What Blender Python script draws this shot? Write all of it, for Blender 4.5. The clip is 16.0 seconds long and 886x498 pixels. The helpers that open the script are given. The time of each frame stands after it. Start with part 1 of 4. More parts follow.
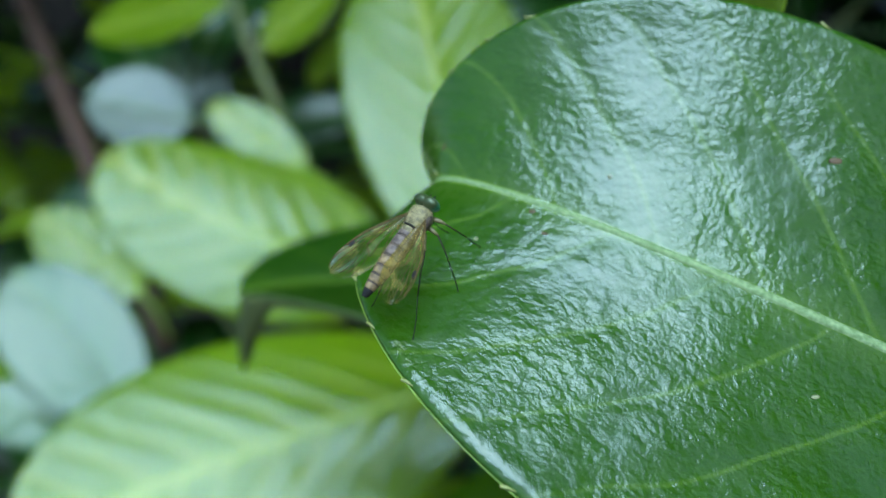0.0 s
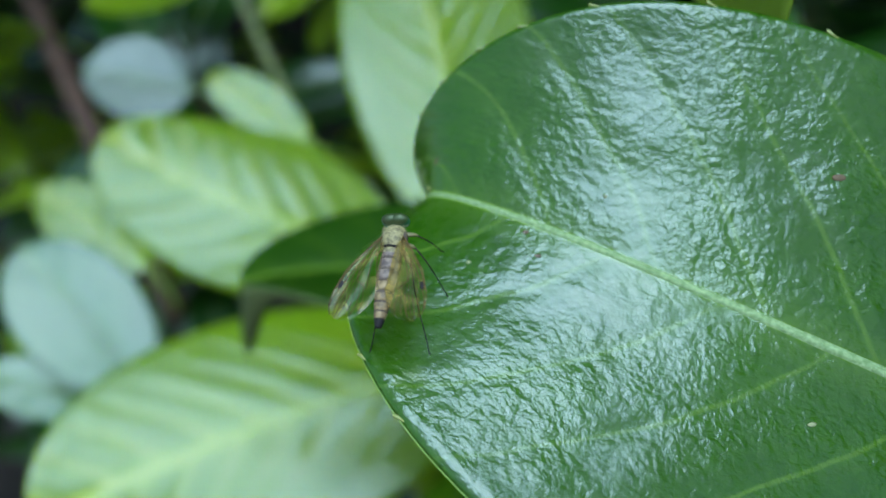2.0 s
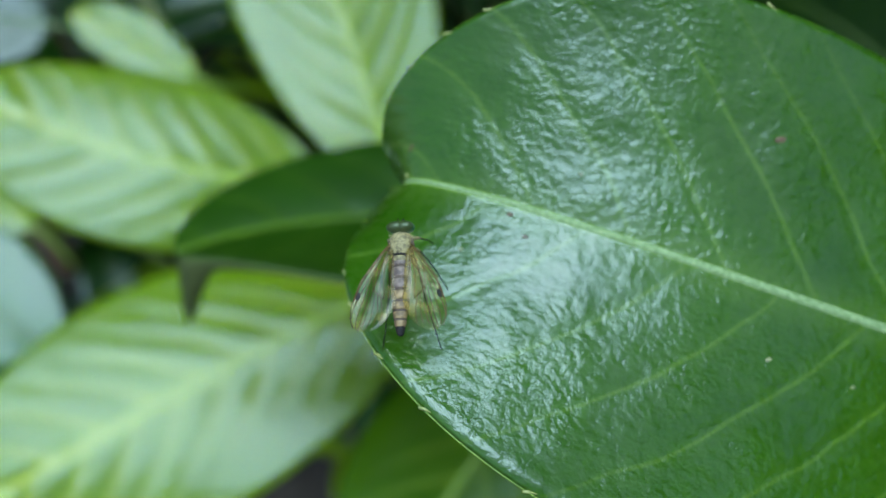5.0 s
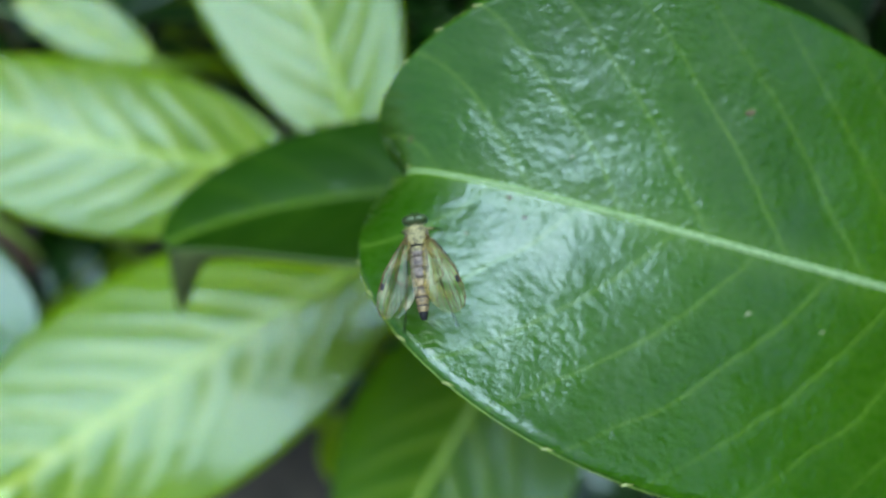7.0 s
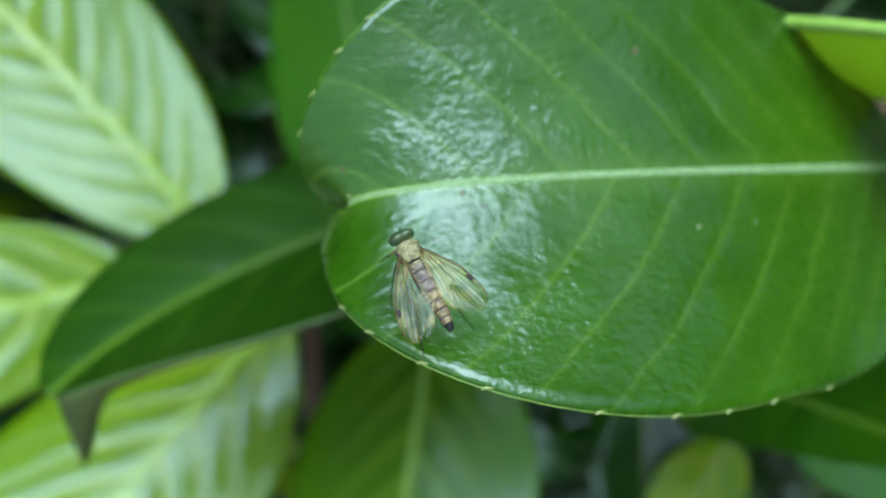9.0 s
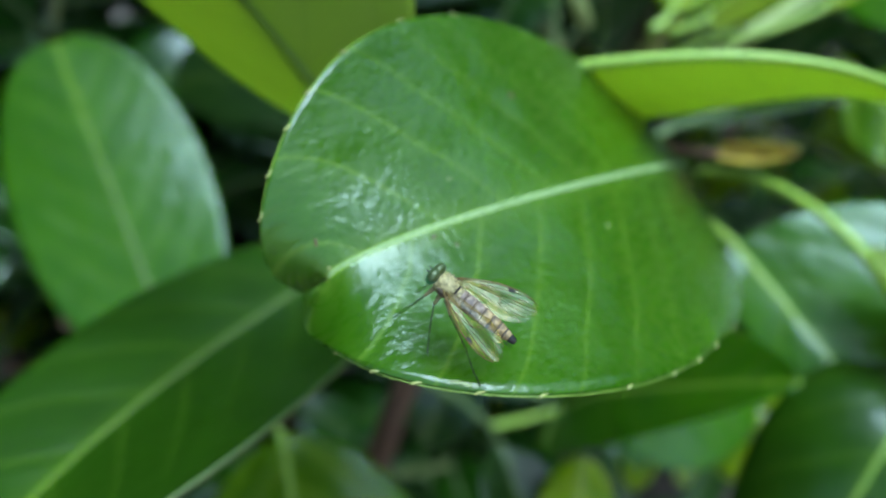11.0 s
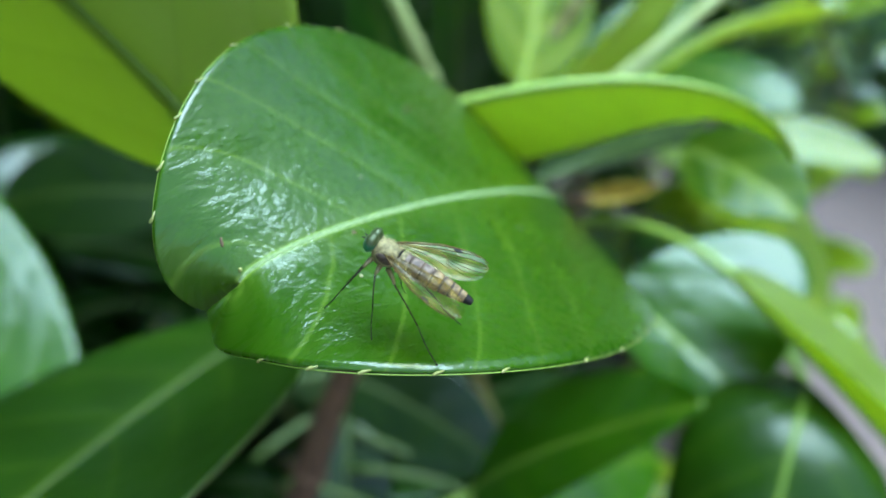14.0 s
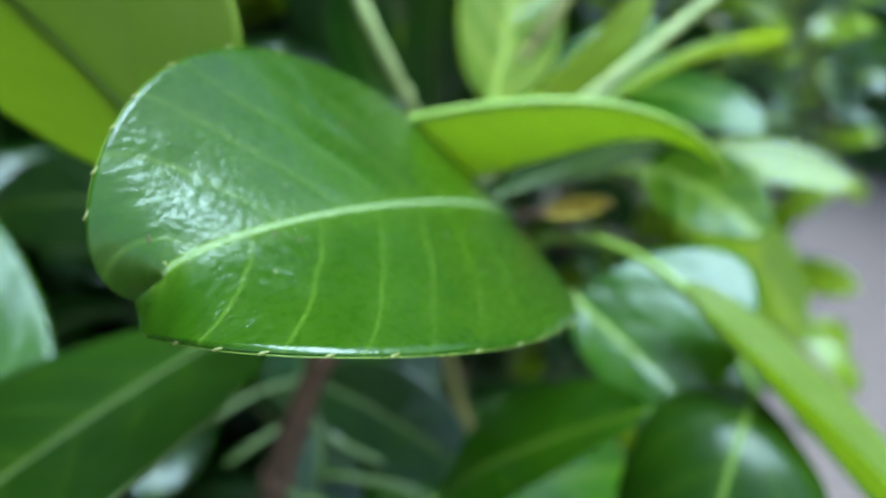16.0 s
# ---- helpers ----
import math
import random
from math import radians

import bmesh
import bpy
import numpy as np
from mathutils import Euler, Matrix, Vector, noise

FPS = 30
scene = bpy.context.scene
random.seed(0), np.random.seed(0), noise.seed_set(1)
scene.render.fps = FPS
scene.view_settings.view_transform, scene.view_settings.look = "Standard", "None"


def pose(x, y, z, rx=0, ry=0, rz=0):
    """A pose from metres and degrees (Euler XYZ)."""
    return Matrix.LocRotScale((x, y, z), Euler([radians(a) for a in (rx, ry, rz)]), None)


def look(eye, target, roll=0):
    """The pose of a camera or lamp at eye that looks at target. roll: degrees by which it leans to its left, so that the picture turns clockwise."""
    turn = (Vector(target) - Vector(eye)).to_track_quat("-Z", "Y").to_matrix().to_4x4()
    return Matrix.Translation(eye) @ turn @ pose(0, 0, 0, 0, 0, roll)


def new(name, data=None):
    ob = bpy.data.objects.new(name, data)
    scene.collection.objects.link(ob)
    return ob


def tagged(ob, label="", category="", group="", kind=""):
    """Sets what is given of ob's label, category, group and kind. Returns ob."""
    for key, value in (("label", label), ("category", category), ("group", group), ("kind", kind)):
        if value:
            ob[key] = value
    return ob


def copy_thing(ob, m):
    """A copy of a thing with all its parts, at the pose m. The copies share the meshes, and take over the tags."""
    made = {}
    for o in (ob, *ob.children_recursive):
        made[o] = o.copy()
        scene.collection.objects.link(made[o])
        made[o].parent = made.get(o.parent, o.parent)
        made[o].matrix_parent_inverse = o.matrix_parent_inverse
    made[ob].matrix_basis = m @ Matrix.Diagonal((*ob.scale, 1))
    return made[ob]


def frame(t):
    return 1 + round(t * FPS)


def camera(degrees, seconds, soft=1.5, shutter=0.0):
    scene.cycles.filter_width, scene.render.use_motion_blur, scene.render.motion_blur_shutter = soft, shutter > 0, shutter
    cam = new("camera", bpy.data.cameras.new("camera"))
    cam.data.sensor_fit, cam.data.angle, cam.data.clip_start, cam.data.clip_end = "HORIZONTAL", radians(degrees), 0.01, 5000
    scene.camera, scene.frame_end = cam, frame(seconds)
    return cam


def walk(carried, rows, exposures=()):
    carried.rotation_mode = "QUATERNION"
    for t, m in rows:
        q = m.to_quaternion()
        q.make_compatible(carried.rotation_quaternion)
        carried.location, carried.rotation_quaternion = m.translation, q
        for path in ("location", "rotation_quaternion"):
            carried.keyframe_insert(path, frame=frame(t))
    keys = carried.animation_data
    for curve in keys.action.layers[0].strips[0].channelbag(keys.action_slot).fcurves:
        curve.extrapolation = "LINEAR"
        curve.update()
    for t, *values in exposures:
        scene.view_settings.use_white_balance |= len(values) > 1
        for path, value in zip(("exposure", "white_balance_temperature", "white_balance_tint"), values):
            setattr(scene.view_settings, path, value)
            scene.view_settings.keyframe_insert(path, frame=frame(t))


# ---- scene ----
cam = camera(68.3, 16.0, soft=1.6)
cam.data.dof.use_dof = True
cam.data.dof.focus_distance = 0.0505
cam.data.dof.aperture_fstop = 15.0
METRES, EYE, TILT, LEAN, TURN = 0.12, 1.0, -33.0, 0.0, 0.0
ROWS = [
    (0.0, 0.0, 0.0, 0.0, 0.0, 0.0, -0.0),
    (0.5, 0.0049, -0.0079, -0.0038, 0.39, -0.2, -0.25),
    (1.0, 0.0109, -0.0209, -0.0049, 0.53, -0.16, 0.14),
    (1.5, 0.0216, -0.004, 0.0162, 0.68, -2.33, 0.44),
    (2.0, 0.0114, 0.0102, 0.047, 0.61, -3.65, 0.86),
    (2.5, 0.0117, 0.008, 0.0366, 0.21, -4.7, 1.39),
    (3.0, 0.0079, 0.0143, 0.0367, -1.57, -5.92, 2.93),
    (3.5, -0.0004, 0.0272, 0.0434, -4.86, -7.88, 3.76),
    (4.0, -0.0327, 0.0271, 0.076, -6.39, -9.43, 4.34),
    (6.5, -0.0744, -0.0159, 0.1338, -12.47, -15.18, 6.8),
    (7.0, -0.0919, -0.0241, 0.1425, -13.08, -15.85, 8.59),
    (7.5, -0.0985, -0.0291, 0.1144, -18.83, -16.6, 13.53),
    (8.0, -0.1436, -0.001, 0.1418, -23.81, -17.4, 17.01),
    (8.5, -0.1689, 0.0182, 0.1387, -27.89, -17.72, 19.99),
    (9.0, -0.1896, 0.0293, 0.1466, -32.93, -18.05, 23.64),
    (9.5, -0.2094, 0.055, 0.1264, -37.99, -17.89, 25.55),
    (10.0, -0.2591, 0.0858, 0.16, -46.9, -19.05, 27.78),
    (12.5, -0.4028, 0.2085, 0.17, -74.38, -21.95, 32.77),
    (13.0, -0.4102, 0.2347, 0.1423, -76.1, -20.15, 32.74),
    (13.5, -0.3914, 0.2461, 0.1343, -77.43, -20.5, 33.63),
    (14.0, -0.3722, 0.2429, 0.1278, -78.1, -20.52, 33.61),
    (14.5, -0.3636, 0.2579, 0.1188, -78.85, -21.03, 33.65),
    (15.0, -0.3631, 0.2701, 0.1185, -79.39, -20.23, 33.48),
    (15.5, -0.3685, 0.2419, 0.1212, -80.05, -20.37, 33.11),
    (16.0, -0.4148, 0.1662, 0.0937, -78.01, -19.02, 32.69),
]

walk(cam, [(t, pose(0, 0, EYE, TILT, LEAN, TURN) @ pose(METRES * x, METRES * y, METRES * z, 90 + pitch, roll, yaw)) for t, x, y, z, yaw, pitch, roll in ROWS],
     exposures=[(0.0, 1.3, 5900, 0), (4.0, 1.22, 6050, 0), (9.0, 1.62, 6300, -2), (10.0, 1.75, 6300, -2), (12.5, 2.0, 6300, -2), (16.0, 2.05, 6300, -2)])

# ---- light: a bright, thinly clouded sky ----
world = bpy.data.worlds.new("sky")
scene.world = world
world.use_nodes = True
wn, wl = world.node_tree.nodes, world.node_tree.links
sky = wn.new("ShaderNodeTexSky")
sky.sky_type, sky.sun_disc = "NISHITA", False
SUN_UP, SUN_ROUND = 73.0, 164.0
sky.sun_elevation, sky.sun_rotation = radians(SUN_UP), radians(SUN_ROUND)
sky.air_density, sky.dust_density, sky.ozone_density = 1.0, 2.0, 1.5
wn["Background"].inputs["Strength"].default_value = 0.12
wl.new(sky.outputs["Color"], wn["Background"].inputs["Color"])
sun = new("sun", bpy.data.lights.new("sun", "SUN"))
sun.data.energy, sun.data.angle, sun.data.color = 2.7, radians(44), (0.54, 0.77, 1.0)
SUN_WAY = Vector((math.sin(radians(SUN_ROUND)) * math.cos(radians(SUN_UP)), math.cos(radians(SUN_ROUND)) * math.cos(radians(SUN_UP)), math.sin(radians(SUN_UP))))
sun.matrix_world = look(SUN_WAY * 6, (0, 0, 0))


# ---- materials ----
class Nodes:
    """Short hand for a node material."""

    def __init__(self, name):
        self.mat = bpy.data.materials.new(name)
        self.mat.use_nodes = True
        self.n, self.l = self.mat.node_tree.nodes, self.mat.node_tree.links
        self.bsdf, self.out = self.n["Principled BSDF"], self.n["Material Output"]

    def put(self, socket, value):
        if isinstance(value, bpy.types.NodeSocket):
            self.l.new(value, socket)
        else:
            socket.default_value = value

    def math(self, op, a, b=0.0, c=0.0, clamp=False):
        node = self.n.new("ShaderNodeMath")
        node.operation, node.use_clamp = op, clamp
        for k, v in enumerate((a, b, c)):
            self.put(node.inputs[k], v)
        return node.outputs[0]

    def noise(self, vector, scale, detail=3.0, rough=0.55, distort=0.0):
        node = self.n.new("ShaderNodeTexNoise")
        self.put(node.inputs["Vector"], vector)
        for key, v in (("Scale", scale), ("Detail", detail), ("Roughness", rough), ("Distortion", distort)):
            node.inputs[key].default_value = v
        return node.outputs["Fac"]

    def mix(self, fac, a, b):
        node = self.n.new("ShaderNodeMix")
        node.data_type = "RGBA"
        self.put(node.inputs[0], fac)
        self.put(node.inputs[6], a)
        self.put(node.inputs[7], b)
        return node.outputs[2]

    def ramp(self, value, lo, hi):
        node = self.n.new("ShaderNodeMapRange")
        node.interpolation_type = "SMOOTHSTEP"
        self.put(node.inputs["Value"], value)
        node.inputs["From Min"].default_value, node.inputs["From Max"].default_value = lo, hi
        return node.outputs["Result"]

    def coords(self, kind="Object"):
        return self.n.new("ShaderNodeTexCoord").outputs[kind]

    def scaled(self, vector, s):
        node = self.n.new("ShaderNodeVectorMath")
        node.operation = "MULTIPLY"
        self.put(node.inputs[0], vector)
        node.inputs[1].default_value = s
        return node.outputs[0]

    def bump(self, height, distance, strength=1.0):
        node = self.n.new("ShaderNodeBump")
        self.put(node.inputs["Height"], height)
        node.inputs["Distance"].default_value, node.inputs["Strength"].default_value = distance, strength
        self.l.new(node.outputs["Normal"], self.bsdf.inputs["Normal"])
        self.l.new(node.outputs["Normal"], self.bsdf.inputs["Coat Normal"])
        return node.outputs["Normal"]

    def set(self, **values):
        for key, v in values.items():
            self.put(self.bsdf.inputs[key.replace("_", " ")], v)


def rgb(r, g, b):
    return (r, g, b, 1.0)


VEIN_LEAN, VEIN_BEND, VEIN_SIDE = 0.75, 16.0, 0.42


def vein_phase(along, far, spacing):
    """Counts the side veins: they lie where the fraction is one half."""
    return (along + VEIN_LEAN * np.abs(far) + VEIN_BEND * far ** 2) / spacing + VEIN_SIDE * (far > 0)


def leaf_material(name, dark, light, vein, through_colour, through_share, rough, spacing=0.015, relief=0.00012, grain=0.00005, vein_share=0.5, gloss=1.0, rib_width=0.0006, wrinkles=850.0, bold=1.0):
    """Leathery leaf: the UV map holds metres along the midrib and across from it."""
    m = Nodes(name)
    uv = m.coords("UV")
    sep = m.n.new("ShaderNodeSeparateXYZ")
    m.l.new(uv, sep.inputs[0])
    x, y = sep.outputs[0], sep.outputs[1]
    across = m.math("ABSOLUTE", y)
    side = m.math("MULTIPLY", m.math("GREATER_THAN", y, 0.0), VEIN_SIDE)
    wob = m.math("MULTIPLY", m.math("SUBTRACT", m.noise(uv, 90.0, 2.0), 0.5), 0.003)
    path = m.math("ADD", m.math("MULTIPLY_ADD", across, VEIN_LEAN, x), m.math("ADD", wob, m.math("MULTIPLY", m.math("MULTIPLY", across, across), VEIN_BEND)))
    phase = m.math("ADD", m.math("DIVIDE", path, spacing), side)
    near = m.math("MULTIPLY", m.math("ABSOLUTE", m.math("SUBTRACT", m.math("FRACT", phase), 0.5)), spacing)

    def lines(width, fade):
        line = m.math("SUBTRACT", 1.0, m.ramp(near, width * 0.2, width))
        return m.math("MULTIPLY", line, m.math("SUBTRACT", 1.0, m.ramp(across, fade * 0.35, fade)))

    # a net of fine veins between the side veins
    net = m.n.new("ShaderNodeTexVoronoi")
    net.feature = "DISTANCE_TO_EDGE"
    net.inputs["Scale"].default_value = 420.0
    m.l.new(uv, net.inputs["Vector"])
    mesh = m.math("SUBTRACT", 1.0, m.ramp(net.outputs["Distance"], 0.0, 0.09))
    rib = m.math("SUBTRACT", 1.0, m.ramp(across, rib_width * 0.5, rib_width * 1.5))
    rib_flush = m.math("MULTIPLY", m.math("SUBTRACT", 1.0, m.ramp(across, 0.0, 0.004)), 0.16)
    side_veins = m.math("MULTIPLY", lines(0.00045 * bold, 0.034), vein_share)
    veins = m.math("MAXIMUM", m.math("MAXIMUM", side_veins, m.math("MULTIPLY", mesh, 0.07 * vein_share)), rib)
    # soft pale flush beside the veins and a mottled ground
    broad = m.noise(uv, 55.0, 4.0)
    fine = m.noise(uv, 900.0, 3.0)
    ground = m.mix(m.ramp(m.math("MULTIPLY_ADD", fine, 0.3, m.math("MULTIPLY", broad, 0.7)), 0.25, 0.75), dark, light)
    flush = m.math("MAXIMUM", m.math("MULTIPLY", lines(0.0032, 0.034), 0.12 * bold * vein_share), rib_flush)
    tone = m.math("MAXIMUM", veins, flush)
    m.set(Base_Color=m.mix(tone, ground, vein), Roughness=m.math("MULTIPLY_ADD", fine, 0.16, rough + 0.1), IOR=1.5, Specular_IOR_Level=0.4 * gloss, Coat_Weight=0.8 * gloss, Coat_Roughness=rough * 0.9)
    # panels swelling between the veins, wrinkles in patches, fine pores
    drawn = m.scaled(uv, (0.88, 1.0, 1.0))
    wrinkle = m.noise(drawn, wrinkles, 3.0, 0.55, 0.3)
    creases = m.math("ABSOLUTE", m.math("SUBTRACT", m.noise(drawn, wrinkles * 0.6, 3.0, 0.55, 0.2), 0.5))
    pores = m.noise(uv, 3600.0, 2.0, 0.6)
    patch = m.math("MULTIPLY_ADD", m.ramp(m.noise(uv, 110.0, 2.0), 0.32, 0.68), 0.8, 0.35)
    texture = m.math("MULTIPLY_ADD", wrinkle, grain, m.math("MULTIPLY", creases, grain * 1.3))
    height = m.math("MULTIPLY_ADD", pores, grain * 0.08, m.math("MULTIPLY", texture, patch))
    height = m.math("ADD", height, m.math("MULTIPLY", m.noise(uv, 170.0, 2.0), relief))
    height = m.math("SUBTRACT", height, m.math("MULTIPLY", lines(0.0018, 0.034), relief * 0.16))
    m.bump(height, 1.0)
    clear = m.n.new("ShaderNodeBsdfTranslucent")
    m.l.new(m.mix(m.math("MULTIPLY", tone, 0.6), through_colour, vein), clear.inputs["Color"])
    both = m.n.new("ShaderNodeMixShader")
    both.inputs[0].default_value = through_share
    m.l.new(m.bsdf.outputs[0], both.inputs[1])
    m.l.new(clear.outputs[0], both.inputs[2])
    m.l.new(both.outputs[0], m.out.inputs["Surface"])
    return m.mat


def plain(name, a, b, scale, rough, bump=0.0, metal=0.0, coat=0.0, spec=0.5):
    """Two mottled tones with fine relief, in object space."""
    m = Nodes(name)
    at = m.coords()
    n = m.noise(at, scale, 4.0)
    m.set(Base_Color=m.mix(m.ramp(n, 0.3, 0.7), a, b), Roughness=m.math("MULTIPLY_ADD", m.noise(at, scale * 3), 0.2, rough - 0.1), Metallic=metal, Coat_Weight=coat, Specular_IOR_Level=spec)
    if bump:
        m.bump(n, bump)
    return m.mat


MATURE = leaf_material("mature_leaf", rgb(0.019, 0.06, 0.0015), rgb(0.04, 0.105, 0.0025), rgb(0.17, 0.27, 0.03), rgb(0.16, 0.46, 0.004), 0.25, 0.1, spacing=0.0095, relief=0.00022, grain=0.00015, rib_width=0.0004, vein_share=0.34, wrinkles=1050.0, gloss=0.72)
# DEEP: base colour lowered to near black, holding the bush's shade
DEEP = leaf_material("shade_dark_leaf", rgb(0.004, 0.016, 0.0006), rgb(0.009, 0.027, 0.001), rgb(0.04, 0.07, 0.006), rgb(0.07, 0.24, 0.003), 0.1, 0.22, relief=0.0003, vein_share=0.3, gloss=0.6)
OLD = leaf_material("shaded_leaf", rgb(0.007, 0.032, 0.0012), rgb(0.013, 0.052, 0.0016), rgb(0.08, 0.14, 0.012), rgb(0.05, 0.28, 0.004), 0.16, 0.2, relief=0.0004, grain=0.00007, vein_share=0.3, gloss=0.8)
YOUNG = leaf_material("young_leaf", rgb(0.115, 0.19, 0.001), rgb(0.175, 0.26, 0.0015), rgb(0.5, 0.55, 0.06), rgb(0.62, 0.82, 0.002), 0.46, 0.13, relief=0.0004, vein_share=0.75, gloss=0.7, rib_width=0.0013, bold=2.8)
FRESH = leaf_material("full_grown_leaf", rgb(0.02, 0.075, 0.001), rgb(0.04, 0.115, 0.0015), rgb(0.14, 0.24, 0.015), rgb(0.2, 0.5, 0.003), 0.26, 0.14, relief=0.0003, vein_share=0.45, gloss=0.7)
MIDDLE = leaf_material("green_leaf", rgb(0.045, 0.11, 0.001), rgb(0.075, 0.15, 0.002), rgb(0.28, 0.38, 0.03), rgb(0.38, 0.65, 0.003), 0.36, 0.2, relief=0.0003, vein_share=0.7, gloss=0.45, rib_width=0.0011, bold=2.4)
# SHADE: greens darkened to carry the shade falling on lower leaves
SHADE = leaf_material("shaded_lower_leaf", rgb(0.01, 0.033, 0.001), rgb(0.017, 0.051, 0.0015), rgb(0.1, 0.17, 0.012), rgb(0.16, 0.45, 0.003), 0.14, 0.2, relief=0.0003, vein_share=0.35, gloss=0.36)
DULL = leaf_material("dull_leaf_below", rgb(0.055, 0.075, 0.007), rgb(0.08, 0.1, 0.012), rgb(0.1, 0.1, 0.03), rgb(0.2, 0.24, 0.012), 0.3, 0.6, relief=0.0003, grain=0.00004, vein_share=0.15)
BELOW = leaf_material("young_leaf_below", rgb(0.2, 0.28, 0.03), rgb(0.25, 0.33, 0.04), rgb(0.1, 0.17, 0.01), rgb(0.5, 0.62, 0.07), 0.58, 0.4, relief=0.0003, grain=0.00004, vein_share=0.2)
# midrib copy with the dimness of the bush put into its colour
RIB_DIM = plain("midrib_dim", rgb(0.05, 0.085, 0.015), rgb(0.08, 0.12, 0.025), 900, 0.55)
# BELOW again in brighter colours: light on the folded undersides is painted in
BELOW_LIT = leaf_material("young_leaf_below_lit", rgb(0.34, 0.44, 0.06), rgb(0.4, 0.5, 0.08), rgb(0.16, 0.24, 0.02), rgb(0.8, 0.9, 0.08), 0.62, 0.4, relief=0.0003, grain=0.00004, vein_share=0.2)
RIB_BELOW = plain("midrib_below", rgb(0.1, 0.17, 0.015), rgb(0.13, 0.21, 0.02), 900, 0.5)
RIB = plain("midrib_green", rgb(0.12, 0.18, 0.06), rgb(0.23, 0.3, 0.13), 2600, 0.65, 0.00008, spec=0.3)
RIB_YOUNG = plain("midrib_yellow", rgb(0.22, 0.34, 0.04), rgb(0.28, 0.4, 0.06), 900, 0.45, 0.00005)
TOOTH = plain("tooth_cream", rgb(0.22, 0.24, 0.06), rgb(0.3, 0.3, 0.1), 3000, 0.5)
BARK = plain("brown_bark", rgb(0.05, 0.024, 0.013), rgb(0.12, 0.058, 0.03), 400, 0.75, 0.0004)
STEM = plain("green_stem", rgb(0.36, 0.44, 0.15), rgb(0.46, 0.5, 0.2), 300, 0.55, 0.0001)
STEM_OLIVE = plain("olive_stem", rgb(0.16, 0.16, 0.035), rgb(0.24, 0.22, 0.06), 300, 0.6, 0.0001)
STEM_DIM = plain("dim_green_stem", rgb(0.1, 0.12, 0.03), rgb(0.16, 0.17, 0.05), 300, 0.6, 0.0001)
SCAR = plain("scar_brown", rgb(0.08, 0.045, 0.018), rgb(0.12, 0.07, 0.03), 4000, 0.7)
SPECK = plain("speck_pale", rgb(0.16, 0.18, 0.07), rgb(0.22, 0.22, 0.1), 4000, 0.7)
WITHERED = plain("withered_yellow", rgb(0.22, 0.14, 0.012), rgb(0.34, 0.25, 0.025), 300, 0.6, 0.0002)
FAR = plain("far_foliage", rgb(0.03, 0.085, 0.012), rgb(0.08, 0.16, 0.025), 3, 0.5)
GOLD = plain("golden_down", rgb(0.11, 0.085, 0.04), rgb(0.36, 0.29, 0.13), 3200, 0.7, 0.00006)
HAIR = plain("golden_hair", rgb(0.3, 0.24, 0.1), rgb(0.45, 0.37, 0.18), 3000, 0.5)
TAN = plain("tan_cuticle", rgb(0.1, 0.062, 0.028), rgb(0.27, 0.18, 0.08), 2200, 0.65, 0.00005)
GREY = plain("greyish_cuticle", rgb(0.07, 0.045, 0.036), rgb(0.2, 0.14, 0.105), 2200, 0.65, 0.00005)
DARK = plain("black_cuticle", rgb(0.01, 0.009, 0.009), rgb(0.022, 0.018, 0.016), 3000, 0.65, spec=0.15)
PALE = plain("pale_thigh", rgb(0.16, 0.13, 0.05), rgb(0.22, 0.18, 0.08), 2500, 0.45)
BAND = plain("brown_band", rgb(0.045, 0.03, 0.024), rgb(0.11, 0.078, 0.055), 4000, 0.7, spec=0.2)
SHIN = plain("brown_shin", rgb(0.016, 0.012, 0.01), rgb(0.035, 0.024, 0.016), 3000, 0.7, spec=0.15)
VEIN = plain("brown_vein", rgb(0.05, 0.03, 0.01), rgb(0.12, 0.075, 0.022), 3000, 0.7, spec=0.15)


def eye_material():
    m = Nodes("green_eye")
    at = m.coords("Generated")
    sep = m.n.new("ShaderNodeSeparateXYZ")
    m.l.new(at, sep.inputs[0])
    top = m.ramp(m.math("ADD", sep.outputs[2], m.math("MULTIPLY", m.noise(at, 4.0), 0.12)), 0.5, 0.85)
    m.set(Base_Color=m.mix(m.math("MULTIPLY", top, 0.9), rgb(0.012, 0.14, 0.07), rgb(0.055, 0.062, 0.016)), Metallic=0.35, Roughness=0.34, Coat_Weight=0.3, Coat_Roughness=0.25)
    cell = m.n.new("ShaderNodeTexVoronoi")
    cell.inputs["Scale"].default_value = 45.0
    m.l.new(at, cell.inputs["Vector"])
    m.bump(cell.outputs["Distance"], 0.00001)
    return m.mat


def wing_material():
    m = Nodes("wing_membrane")
    m.set(Base_Color=rgb(0.42, 0.3, 0.07), Roughness=0.4)
    at = m.coords()
    clear = m.n.new("ShaderNodeBsdfTransparent")
    clear.inputs["Color"].default_value = rgb(0.92, 0.87, 0.58)
    tint = m.n.new("ShaderNodeMixShader")
    m.put(tint.inputs[0], m.math("MULTIPLY", m.ramp(m.noise(at, 700.0), 0.4, 0.7), 0.3))
    m.l.new(clear.outputs[0], tint.inputs[1])
    m.l.new(m.bsdf.outputs[0], tint.inputs[2])
    gloss = m.n.new("ShaderNodeBsdfGlossy")
    gloss.inputs["Roughness"].default_value = 0.3
    both = m.n.new("ShaderNodeMixShader")
    both.inputs[0].default_value = 0.015
    m.l.new(tint.outputs[0], both.inputs[1])
    m.l.new(gloss.outputs[0], both.inputs[2])
    m.l.new(both.outputs[0], m.out.inputs["Surface"])
    return m.mat


